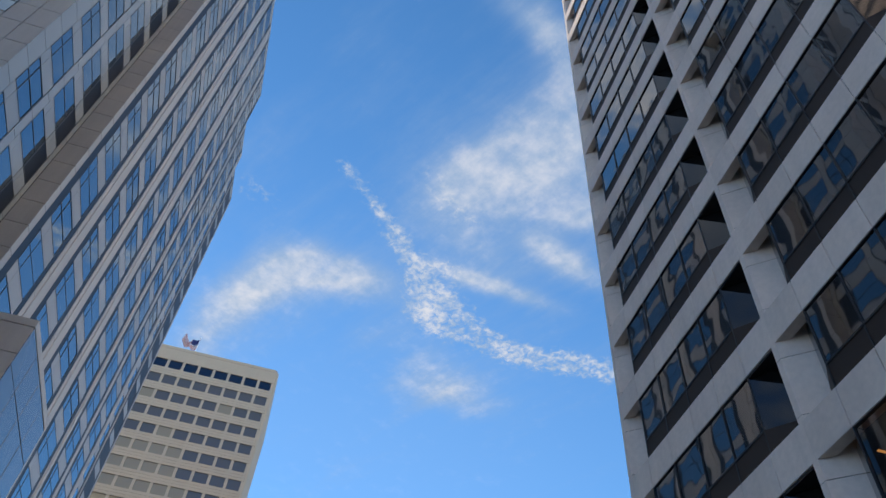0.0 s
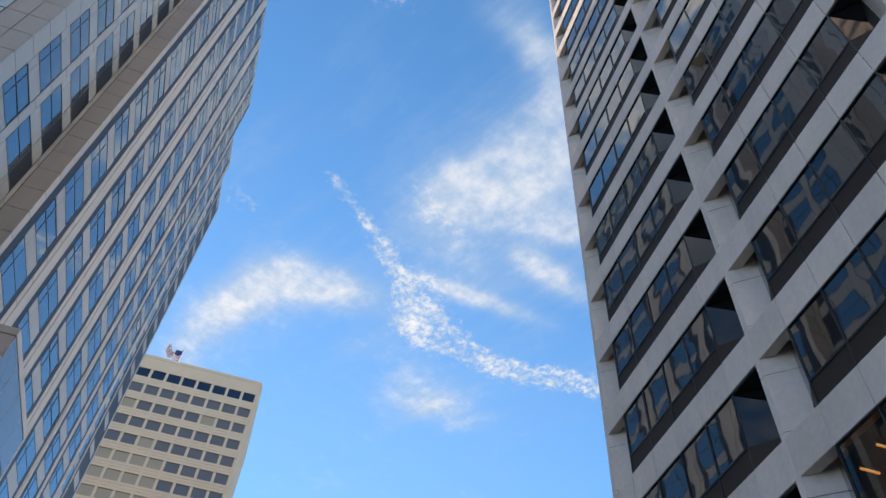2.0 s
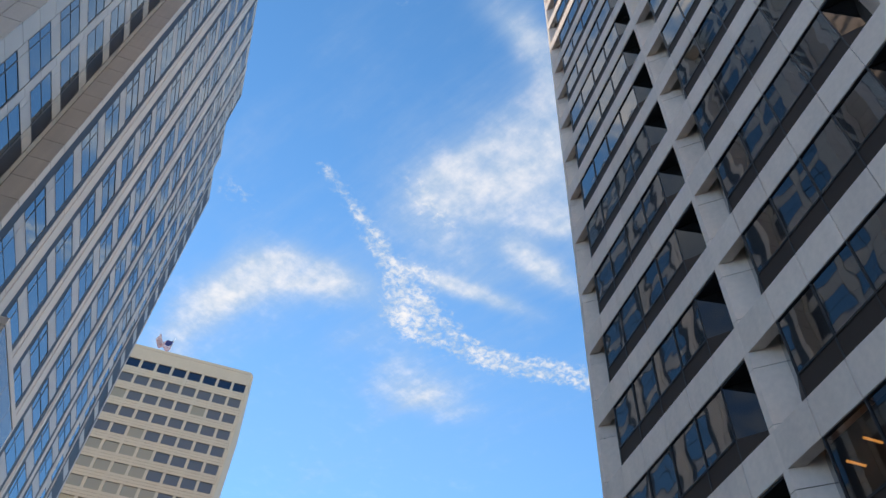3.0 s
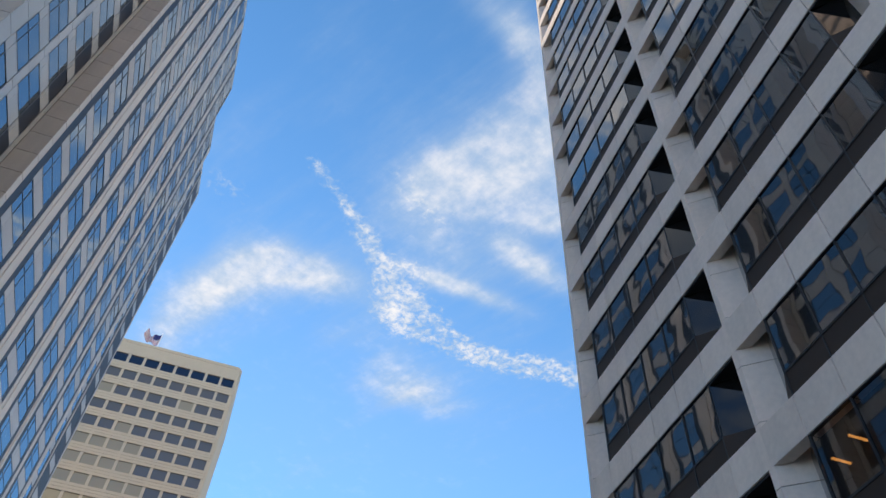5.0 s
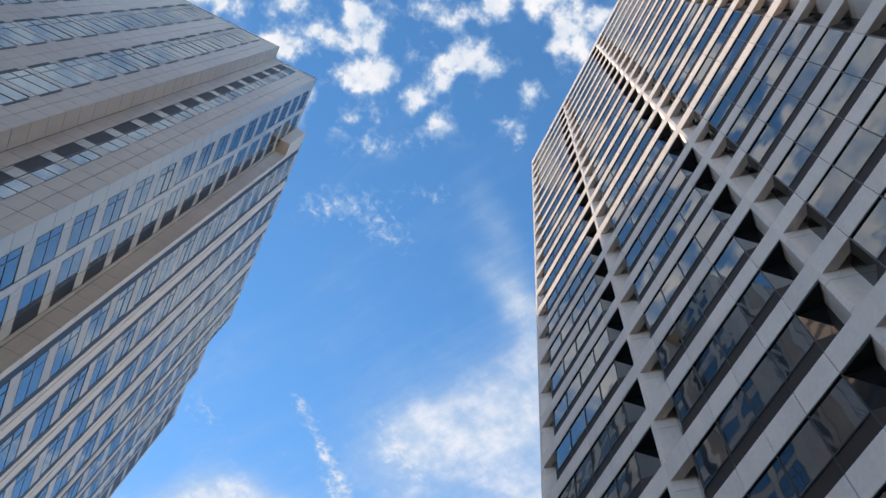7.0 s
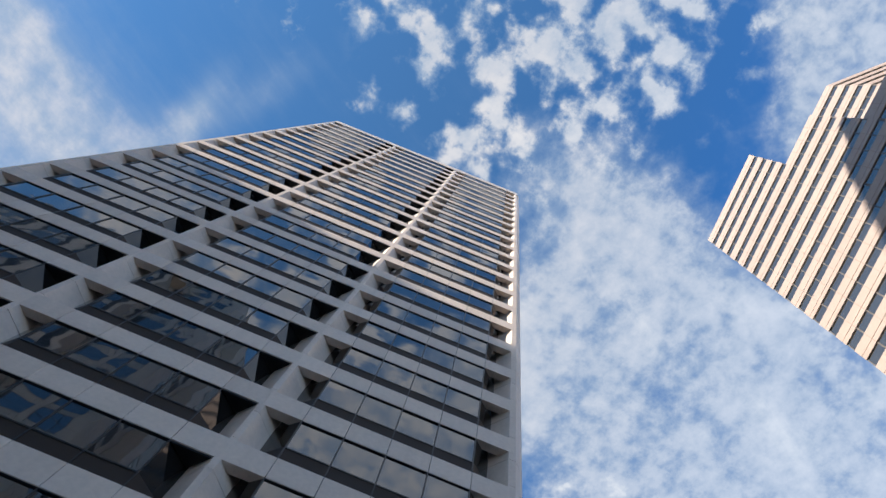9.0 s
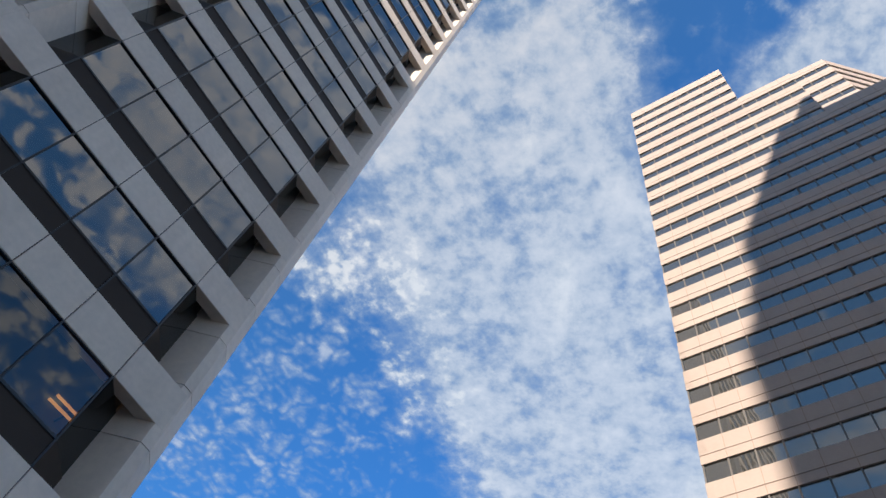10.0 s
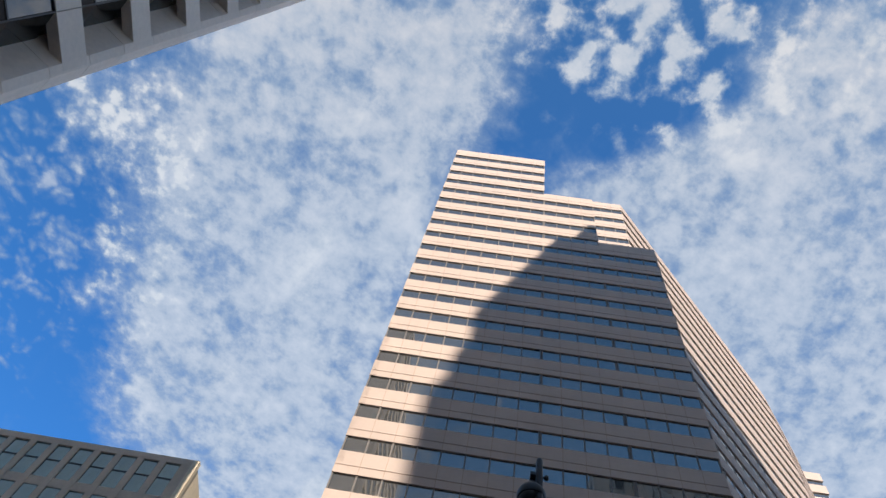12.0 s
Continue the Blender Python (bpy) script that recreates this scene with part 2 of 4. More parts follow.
def glass(name, tint, ior, wave=0.25, wave_scale=0.7, rough=0.02, body=(0.012, 0.014, 0.017), wave_depth=0.03):
    """Dark coated glazing: a mirror-like coat over a dark body, faintly wavy."""
    m = bpy.data.materials.new(name)
    m.use_nodes = True
    nt = m.node_tree
    bsdf = nt.nodes["Principled BSDF"]
    bsdf.inputs["Base Color"].default_value = (*body, 1)
    bsdf.inputs["Roughness"].default_value, bsdf.inputs["IOR"].default_value = rough, ior
    bsdf.inputs["Specular Tint"].default_value = (*tint, 1)
    geo = nt.nodes.new("ShaderNodeNewGeometry")
    info = nt.nodes.new("ShaderNodeObjectInfo")
    n = nt.nodes.new("ShaderNodeTexNoise")
    n.noise_dimensions = "4D"
    n.inputs["Scale"].default_value, n.inputs["Detail"].default_value = wave_scale, 1.0
    nt.links.new(geo.outputs["Position"], n.inputs["Vector"])
    k = nt.nodes.new("ShaderNodeMath")
    k.operation = "MULTIPLY"
    k.inputs[1].default_value = 40.0
    nt.links.new(info.outputs["Random"], k.inputs[0])
    nt.links.new(k.outputs[0], n.inputs["W"])
    bp = nt.nodes.new("ShaderNodeBump")
    bp.inputs["Strength"].default_value, bp.inputs["Distance"].default_value = wave, wave_depth
    nt.links.new(n.outputs[0], bp.inputs["Height"])
    nt.links.new(bp.outputs[0], bsdf.inputs["Normal"])
    return m


def clear_glass(name, ior):
    """Smoked glazing that lets a lit fitting show through, with a mirror-like coat."""
    m = bpy.data.materials.new(name)
    m.use_nodes = True
    nt = m.node_tree
    nt.nodes.remove(nt.nodes["Principled BSDF"])
    out = nt.nodes["Material Output"]
    see, coat, mix, fr = (nt.nodes.new("ShaderNode" + k) for k in ("BsdfTransparent", "BsdfGlossy", "MixShader", "Fresnel"))
    see.inputs[0].default_value = (0.42, 0.39, 0.36, 1)
    coat.inputs["Roughness"].default_value, fr.inputs[0].default_value = 0.02, ior
    nt.links.new(fr.outputs[0], mix.inputs[0])
    nt.links.new(see.outputs[0], mix.inputs[1])
    nt.links.new(coat.outputs[0], mix.inputs[2])
    nt.links.new(mix.outputs[0], out.inputs[0])
    return m


def glow_material(name, color, strength):
    m = bpy.data.materials.new(name)
    m.use_nodes = True
    bsdf = m.node_tree.nodes["Principled BSDF"]
    bsdf.inputs["Base Color"].default_value = (*color, 1)
    bsdf.inputs["Emission Color"].default_value, bsdf.inputs["Emission Strength"].default_value = (*color, 1), strength
    return m


M = {
    "b_concrete": material("pale_precast_concrete", (0.84, 0.715, 0.615), 0.52, ior=1.5, grain=0.12, stain=0.10, bump=0.2, per_piece=0.06, streaks=0.10),
    "b_joint": material("dark_joint", (0.06, 0.055, 0.05), 0.9),
    "b_glass": glass("smoky_mirror_glass", (1.0, 0.985, 0.97), 2.55),
    "b_return": glass("dark_return_glass", (1.0, 0.99, 0.98), 1.5, body=(0.012, 0.012, 0.012), rough=0.04),
    "b_clear": clear_glass("see_through_smoky_glass", 2.1),
    "tube": glow_material("warm_lamp_tube", (1.0, 0.47, 0.13), 0.55),
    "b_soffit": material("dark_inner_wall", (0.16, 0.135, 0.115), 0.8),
    "b_spandrel": material("brown_spandrel_panel", (0.06, 0.046, 0.039), 0.55, ior=1.2, grain=0.05),
    "frame": material("black_window_frame", (0.03, 0.03, 0.032), 0.3, grain=0.05),
    "roof": material("grey_roof_gravel", (0.25, 0.24, 0.22), 0.9),
    "a_panel": material("warm_grey_wall_panel", (0.45, 0.412, 0.36), 0.55, grain=0.05, stain=0.10, per_piece=0.05, streaks=0.08),
    "a_glass": glass("blue_mirror_glass", (0.82, 0.94, 1.0), 4.0, wave=0.12),
    "a_spandrel": material("glossy_grey_spandrel_glass", (0.37, 0.36, 0.325), 0.25, ior=1.6, grain=0.03, stain=0.05, per_piece=0.06),
    "a_strip": material("grey_wall_panel", (0.35, 0.335, 0.305), 0.42, ior=1.45, grain=0.03, stain=0.05, per_piece=0.06),
    "a_infill": glass("grey_spandrel_glass", (0.97, 0.98, 1.0), 2.3, wave=0.1, body=(0.15, 0.15, 0.15), rough=0.05),
    "a_frame": material("dark_grey_window_frame", (0.09, 0.092, 0.095), 0.35, grain=0.05),
    "a_groove": material("dark_wall_groove", (0.055, 0.052, 0.048), 0.7),
    # louvres and inner wall, and the strips and sheets that paint in shade
    "a_dark": material("black_louvre_and_shade", (0.012, 0.012, 0.014), 0.5),
    "c_band": material("pink_stone_band", (0.37, 0.29, 0.25), 0.7, grain=0.06, stain=0.08, per_piece=0.03, streaks=0.05),
    "c_joint": material("rose_stone_course", (0.24, 0.155, 0.12), 0.7),
    "c_glass": glass("teal_mirror_glass", (1.0, 0.94, 0.86), 2.7, body=(0.05, 0.05, 0.048), wave=0.2),
    "c_mullion": material("bronze_mullion", (0.10, 0.085, 0.075), 0.5),
    "st_stone": material("beige_stone", (0.53, 0.42, 0.285), 0.8, grain=0.06, stain=0.08, streaks=0.05),
    "st_glass": glass("grey_mirror_glass", (1.0, 0.94, 0.86), 1.6, wave=0.15, body=(0.11, 0.10, 0.085)),
    "st_pale": glass("pale_tan_window_glass", (1.0, 0.97, 0.9), 1.5, wave=0.1, body=(0.30, 0.25, 0.16)),
    "st_dark": glass("dark_mirror_glass", (0.9, 0.95, 1.0), 1.6, wave=0.1),
    "d_wall": material("grey_brown_precast", (0.54, 0.45, 0.37), 0.8, stain=0.2, streaks=0.12),
    "d_side": material("tan_brick_wall", (0.68, 0.59, 0.45), 0.85, stain=0.15, streaks=0.08),
    "d_edge": material("cream_stone_edge", (0.70, 0.60, 0.45), 0.8),
    "d_glass": glass("teal_window_glass", (0.78, 1.0, 1.0), 3.6, wave=0.1),
    "block": glass("blue_grey_panel_glass", (0.95, 0.98, 1.0), 1.9, wave=0.08, body=(0.10, 0.105, 0.115), rough=0.10),
    "west": material("slate_grey_cladding", (0.16, 0.18, 0.20), 0.5, grain=0.05),
    "pole": material("white_painted_pole", (0.7, 0.7, 0.7), 0.5),
    "flag_red": material("red_flag_cloth", (0.30, 0.05, 0.045), 0.9),
    "flag_white": material("white_flag_cloth", (0.75, 0.74, 0.72), 0.9),
    "flag_blue": material("navy_flag_cloth", (0.03, 0.04, 0.14), 0.9),
    "lamp": material("black_cast_iron", (0.012, 0.012, 0.014), 0.45),
    "asphalt": material("worn_street_paving", (0.15, 0.137, 0.12), 0.9, bump=0.3),
}


# ---- builders ----
def add_box(bm, x0, x1, y0, y1, z0, z1, mi=0):
    vs = [bm.verts.new(c) for c in ((x0, y0, z0), (x1, y0, z0), (x1, y1, z0), (x0, y1, z0), (x0, y0, z1), (x1, y0, z1), (x1, y1, z1), (x0, y1, z1))]
    for q in ((0, 3, 2, 1), (4, 5, 6, 7), (0, 1, 5, 4), (1, 2, 6, 5), (2, 3, 7, 6), (3, 0, 4, 7)):
        bm.faces.new([vs[i] for i in q]).material_index = mi


def add_prism(bm, plan, z0, z1, mi=0):
    """plan: corners, counter-clockwise seen from above."""
    lo, hi = [bm.verts.new((x, y, z0)) for x, y in plan], [bm.verts.new((x, y, z1)) for x, y in plan]
    n = len(plan)
    bm.faces.new(lo[::-1]).material_index = mi
    bm.faces.new(hi).material_index = mi
    for i in range(n):
        j = (i + 1) % n
        bm.faces.new((lo[i], lo[j], hi[j], hi[i])).material_index = mi


def mesh_of(name, bm, mat):
    me = bpy.data.meshes.new(name)
    if len(bm.faces) > 1:
        bmesh.ops.recalc_face_normals(bm, faces=bm.faces)
    bm.to_mesh(me)
    bm.free()
    for m in mat if isinstance(mat, (list, tuple)) else (mat,):
        me.materials.append(m)
    return me


def part(name, bm, mat, parent=None, label="", kind=""):
    ob = new(name, mesh_of(name, bm, mat))
    if parent:
        ob.parent = parent
    return tagged(ob, label=label, kind=kind)


def piece(name, me, parent, where):
    ob = new(name, me)
    ob.parent = parent
    ob.matrix_basis = where
    return ob


def box_part(name, parent, mat, *c, label=""):
    bm = bmesh.new()
    add_box(bm, *c)
    return part(name, bm, mat, parent, label)


def thing(name, label, category, group=""):
    return tagged(new(name), label, category, group)


def bevel_box_mesh(name, sx, sy, sz, mat, bevel=0.012):
    """A box from the origin, its edges slightly rounded off."""
    bm = bmesh.new()
    add_box(bm, 0, sx, 0, sy, 0, sz)
    bmesh.ops.bevel(bm, geom=bm.edges[:], offset=bevel, segments=1, affect="EDGES")
    return mesh_of(name, bm, mat)


def grid_frame(bm, xs, zs, y0, y1, solid):
    """One connected frame: cells between the lines xs and zs, from depth y0 to y1, filled where solid(i, j)."""
    pts = {}

    def at(i, j, k):
        if (i, j, k) not in pts:
            pts[i, j, k] = bm.verts.new((xs[i], (y0, y1)[k], zs[j]))
        return pts[i, j, k]

    nx, nz = len(xs) - 1, len(zs) - 1
    full = {(i, j) for i in range(nx) for j in range(nz) if solid(i, j)}
    for i, j in full:
        bm.faces.new((at(i, j, 0), at(i + 1, j, 0), at(i + 1, j + 1, 0), at(i, j + 1, 0)))
        bm.faces.new((at(i, j, 1), at(i, j + 1, 1), at(i + 1, j + 1, 1), at(i + 1, j, 1)))
        for di, dj, a, c in ((-1, 0, (i, j), (i, j + 1)), (1, 0, (i + 1, j), (i + 1, j + 1)), (0, -1, (i, j), (i + 1, j)), (0, 1, (i, j + 1), (i + 1, j + 1))):
            if (i + di, j + dj) not in full:
                bm.faces.new((at(*a, 0), at(*c, 0), at(*c, 1), at(*a, 1)))


# ---- ground ----
bm = bmesh.new()
add_box(bm, -2500, 2500, -2500, 2500, -0.5, 0.0)
tagged(part("ground", bm, M["asphalt"]), "worn grey street paving and city ground", "ground", kind="structure")

# ---- the concrete tower beside the camera ----
def build_tower_b():
    t = thing("office_tower", "tall pale concrete office tower with mirrored window bands", "office building")
    X, H, Z0, BH = 11.5, 3.594, EYE + 10.75, 1.11
    TOP = EYE + 98.93
    tips = ((-4.45, 3.62), (3.82, 11.89), (12.10, 20.26))
    body = bmesh.new()
    # unseen depth, stretched so that its shadow covers the grid building's front
    add_box(body, X + 0.75, X + 62, -4.7, 20.4, 0, TOP - 0.6)
    part("wall", body, M["b_soffit"], t, "dark inner wall behind the glazing")
    box_part("roof", t, M["roof"], X + 0.4, X + 61.6, -4.4, 20.1, TOP - 0.6, TOP - 0.3)
    # side walls of plain concrete that close the block
    box_part("side_wall", t, M["b_concrete"], X + 0.37, X + 62.2, -5.09, -4.7, 0, TOP - 0.02)
    box_part("side_wall", t, M["b_concrete"], X + 0.55, X + 62.2, 20.4, 20.95, 0, TOP - 0.02)
    box_part("back_wall", t, M["b_concrete"], X + 62.0, X + 62.4, -4.7, 20.4, 0, TOP - 0.02)
    box_part("base_wall", t, M["b_concrete"], X + 0.05, X + 0.75, -4.4, 20.2, 0, Z0 - 2 * H)

    # piers: a narrow nose flush with the bands, sides splayed back to the glazing; cast in storey-high lengths
    D, SP = 0.62, 0.55
    plans = {
        "pier": [(X, 0.0), (X, 0.2), (X + D, 0.2 + SP), (X + 0.76, 0.2 + SP), (X + 0.76, -SP), (X + D, -SP)],
        "corner_pier": [(X + 0.36, -0.64), (X, -0.26), (X, 0.0), (X + D, SP), (X + 0.76, SP), (X + 0.76, -0.64)],
        "corner_pier_far": [(X, 0.0), (X, 0.22), (X + 0.22, 0.44), (X + 0.76, 0.44), (X + 0.76, -SP), (X + D, -SP)],
    }
    for key, ys in (("pier", (3.62, 11.90)), ("corner_pier", (-4.45,)), ("corner_pier_far", (20.26,))):
        meshes = {}
        for nm, hh in (("low", H / 2), ("top", TOP - (Z0 + 24 * H))):
            b = bmesh.new()
            add_prism(b, [(x - X, y) for x, y in plans[key][::-1]], 0.011, hh - 0.011)
            meshes[nm] = mesh_of("pier_length", b, M["b_concrete"])
        for y in ys:
            core = bmesh.new()
            add_prism(core, [(x + 0.02 if x < X + 0.7 else x, y + v * 0.93) for x, v in plans[key][::-1]], 0, TOP - 0.1)
            p = part("pier", core, M["b_joint"], t)
            for i in range(-4, 48):
                piece("pier_length", meshes["low"], p, Matrix.Translation((X, y, Z0 + i * H / 2 - 0.55)))
            piece("pier_length", meshes["top"], p, Matrix.Translation((X, y, Z0 + 24 * H)))

    # bands of cast panels, one row a storey
    widths = {}
    far = bmesh.new()
    for n in range(-2, 25):
        z, bh = Z0 + n * H, (BH if n < 24 else TOP - Z0 - 24 * H)
        band = box_part("band", t, M["b_joint"], X + 0.03, X + 0.30, -4.5, 20.35, z + 0.01, z + bh - 0.01, label="pale concrete spandrel band")
        for y0, y1 in tips:
            pane = (y1 - y0 - 2 * 1.24) / 4
            cuts = [y0 - (0.10 if y0 > 0 else 0.22), y0 + 1.24] + [y0 + 1.24 + pane * k for k in (1, 2, 3, 4)] + [y1 + (0.10 if y1 < 20 else 0.22)]
            for a, b_ in zip(cuts, cuts[1:]):
                w = round(b_ - a - 0.016, 3)
                if n > 14:
                    add_box(far, X - 0.004, X + 0.32, a + 0.008, b_ - 0.008, z, z + bh)
                    continue
                if w not in widths:
                    widths[w] = bevel_box_mesh("band_panel", 0.324, w, bh, M["b_concrete"])
                piece("band_panel", widths[w], band, Matrix.Translation((X - 0.004, a + 0.008, z)))
    part("upper_cladding", far, M["b_concrete"], t, "pale concrete panels high up", kind="stuff")

    # glazing boxes between the piers
    G = X + 0.05
    pane_meshes = {}
    for n in range(-2, 24):
        z0, z1 = Z0 + n * H + BH - 0.02, Z0 + (n + 1) * H + 0.02
        for y0, y1 in tips:
            a, b_ = y0 + 1.24, y1 - 1.24
            w = bmesh.new()
            zs = z0 + 0.72
            ys, fw = [], 0.02
            for k in range(5):
                y = (b_ - a) * k / 4
                ys += [y - fw, y + fw]
            grid_frame(w, ys, [z0, zs - 0.03, zs + 0.03, z1 - 0.05, z1], -0.03, 0.05, lambda i, j: i % 2 == 0 or j in (1, 3))
            w.transform(Matrix(((0, 1, 0, G), (1, 0, 0, a), (0, 0, 1, 0), (0, 0, 0, 1))))
            win = part("window", w, M["frame"], t)
            s = bmesh.new()
            add_box(s, G - 0.005, G + 0.03, a + 0.02, b_ - 0.02, z0 - 0.03, zs)
            part("spandrel", s, M["b_spandrel"], win, "brown panel below the panes")
            for ya, yb in ((a, y0 + SP - 0.06), (b_, y1 - SP + 0.06)):
                r = bmesh.new()
                sgn = 0.02 if yb < ya else -0.02
                plan = [(G - 0.02, ya), (X + D + 0.04, yb), (X + D + 0.06, yb + sgn), (G + 0.01, ya + sgn)]
                add_prism(r, plan if sgn > 0 else plan[::-1], z0 - 0.05, z1)
                part("return_glass", r, M["b_return"], win)
                low = bmesh.new()
                dx, dy = -0.012, (0.01 if sgn > 0 else -0.01)
                flat_plan = [(x_ + dx, y_ - dy) for x_, y_ in plan]
                add_prism(low, flat_plan if sgn > 0 else flat_plan[::-1], z0 - 0.052, zs)
                part("return_spandrel", low, M["b_spandrel"], win)
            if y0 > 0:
                # black sheet laid in the pocket paints its soffit shade
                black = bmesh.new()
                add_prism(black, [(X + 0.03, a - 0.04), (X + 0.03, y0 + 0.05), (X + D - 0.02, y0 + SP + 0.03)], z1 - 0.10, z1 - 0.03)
                part("soffit_panel", black, M["a_dark"], win, "black sheet painting soffit shade under the band")
            pw = round((b_ - a) / 4 - 0.05, 3)
            lit = n == -1 and y0 < 10
            if (pw, lit) not in pane_meshes:
                q = bmesh.new()
                if lit:
                    q.faces.new([q.verts.new(c) for c in ((0, 0, 0), (0, 0, z1 - zs - 0.12), (0, pw, z1 - zs - 0.12), (0, pw, 0))])
                else:
                    add_box(q, 0, 0.02, 0, pw, 0, z1 - zs - 0.12)
                pane_meshes[pw, lit] = mesh_of("pane", q, M["b_clear" if lit else "b_glass"])
            for k in range(4):
                y = a + (b_ - a) * k / 4 + 0.025
                tilt = random.uniform(-0.25, 0.25)
                piece("pane", pane_meshes[pw, lit], win, Matrix.Translation((G + 0.01, y, zs + 0.04)) @ pose(0, 0, 0, 0, random.uniform(-0.2, 0.2), tilt))


build_tower_b()


def tube_light(ends):
    """A glowing tube between two points behind the glazing, held by a bracket from the inner wall."""
    t = thing("tube_light", "warm glowing tube lamp behind smoked office glass", "ceiling light", "tube lamps behind the glazing")
    p, q = Vector(ends[0]), Vector(ends[1])
    along = (q - p).normalized()
    side = along.cross(Vector((0, 0, 1))).normalized()
    up = side.cross(along)
    b = bmesh.new()
    rings = [[b.verts.new(c + 0.03 * (side * math.cos(k * math.pi / 4) + up * math.sin(k * math.pi / 4))) for k in range(8)] for c in (p, q)]
    for k in range(8):
        b.faces.new((rings[0][k], rings[0][(k + 1) % 8], rings[1][(k + 1) % 8], rings[1][k]))
    b.faces.new(rings[0][::-1]), b.faces.new(rings[1])
    part("tube", b, M["tube"], t)
    c = p.lerp(q, 0.5)
    box_part("bracket", t, M["frame"], c.x, 12.26, c.y - 0.02, c.y + 0.02, c.z + 0.02, c.z + 0.06)


for tube_ends in (((11.90, -2.72, 11.30), (11.90, -3.60, 11.33)), ((11.99, -2.80, 11.55), (11.99, -3.62, 11.57)),
                  ((11.74, 10.48, 11.70), (12.20, 10.48, 11.70)), ((11.74, 9.85, 11.86), (12.20, 9.85, 11.86))):
    tube_light(tube_ends)


# ---- generic wall face with columns of windows ----
def face_frame(p0, p1):
    """A frame on a wall from p0 to p1 (plan): x along the wall, y into the building, z up; the outside is on the right hand going p0 to p1."""
    d = (Vector(p1) - Vector(p0)).normalized()
    return Matrix(((d.x, -d.y, 0, p0[0]), (d.y, d.x, 0, p0[1]), (0, 0, 1, 0), (0, 0, 0, 1)))


# ---- the panelled tower across the street ----
HA = 113.0
AF = 0.0403 * HA


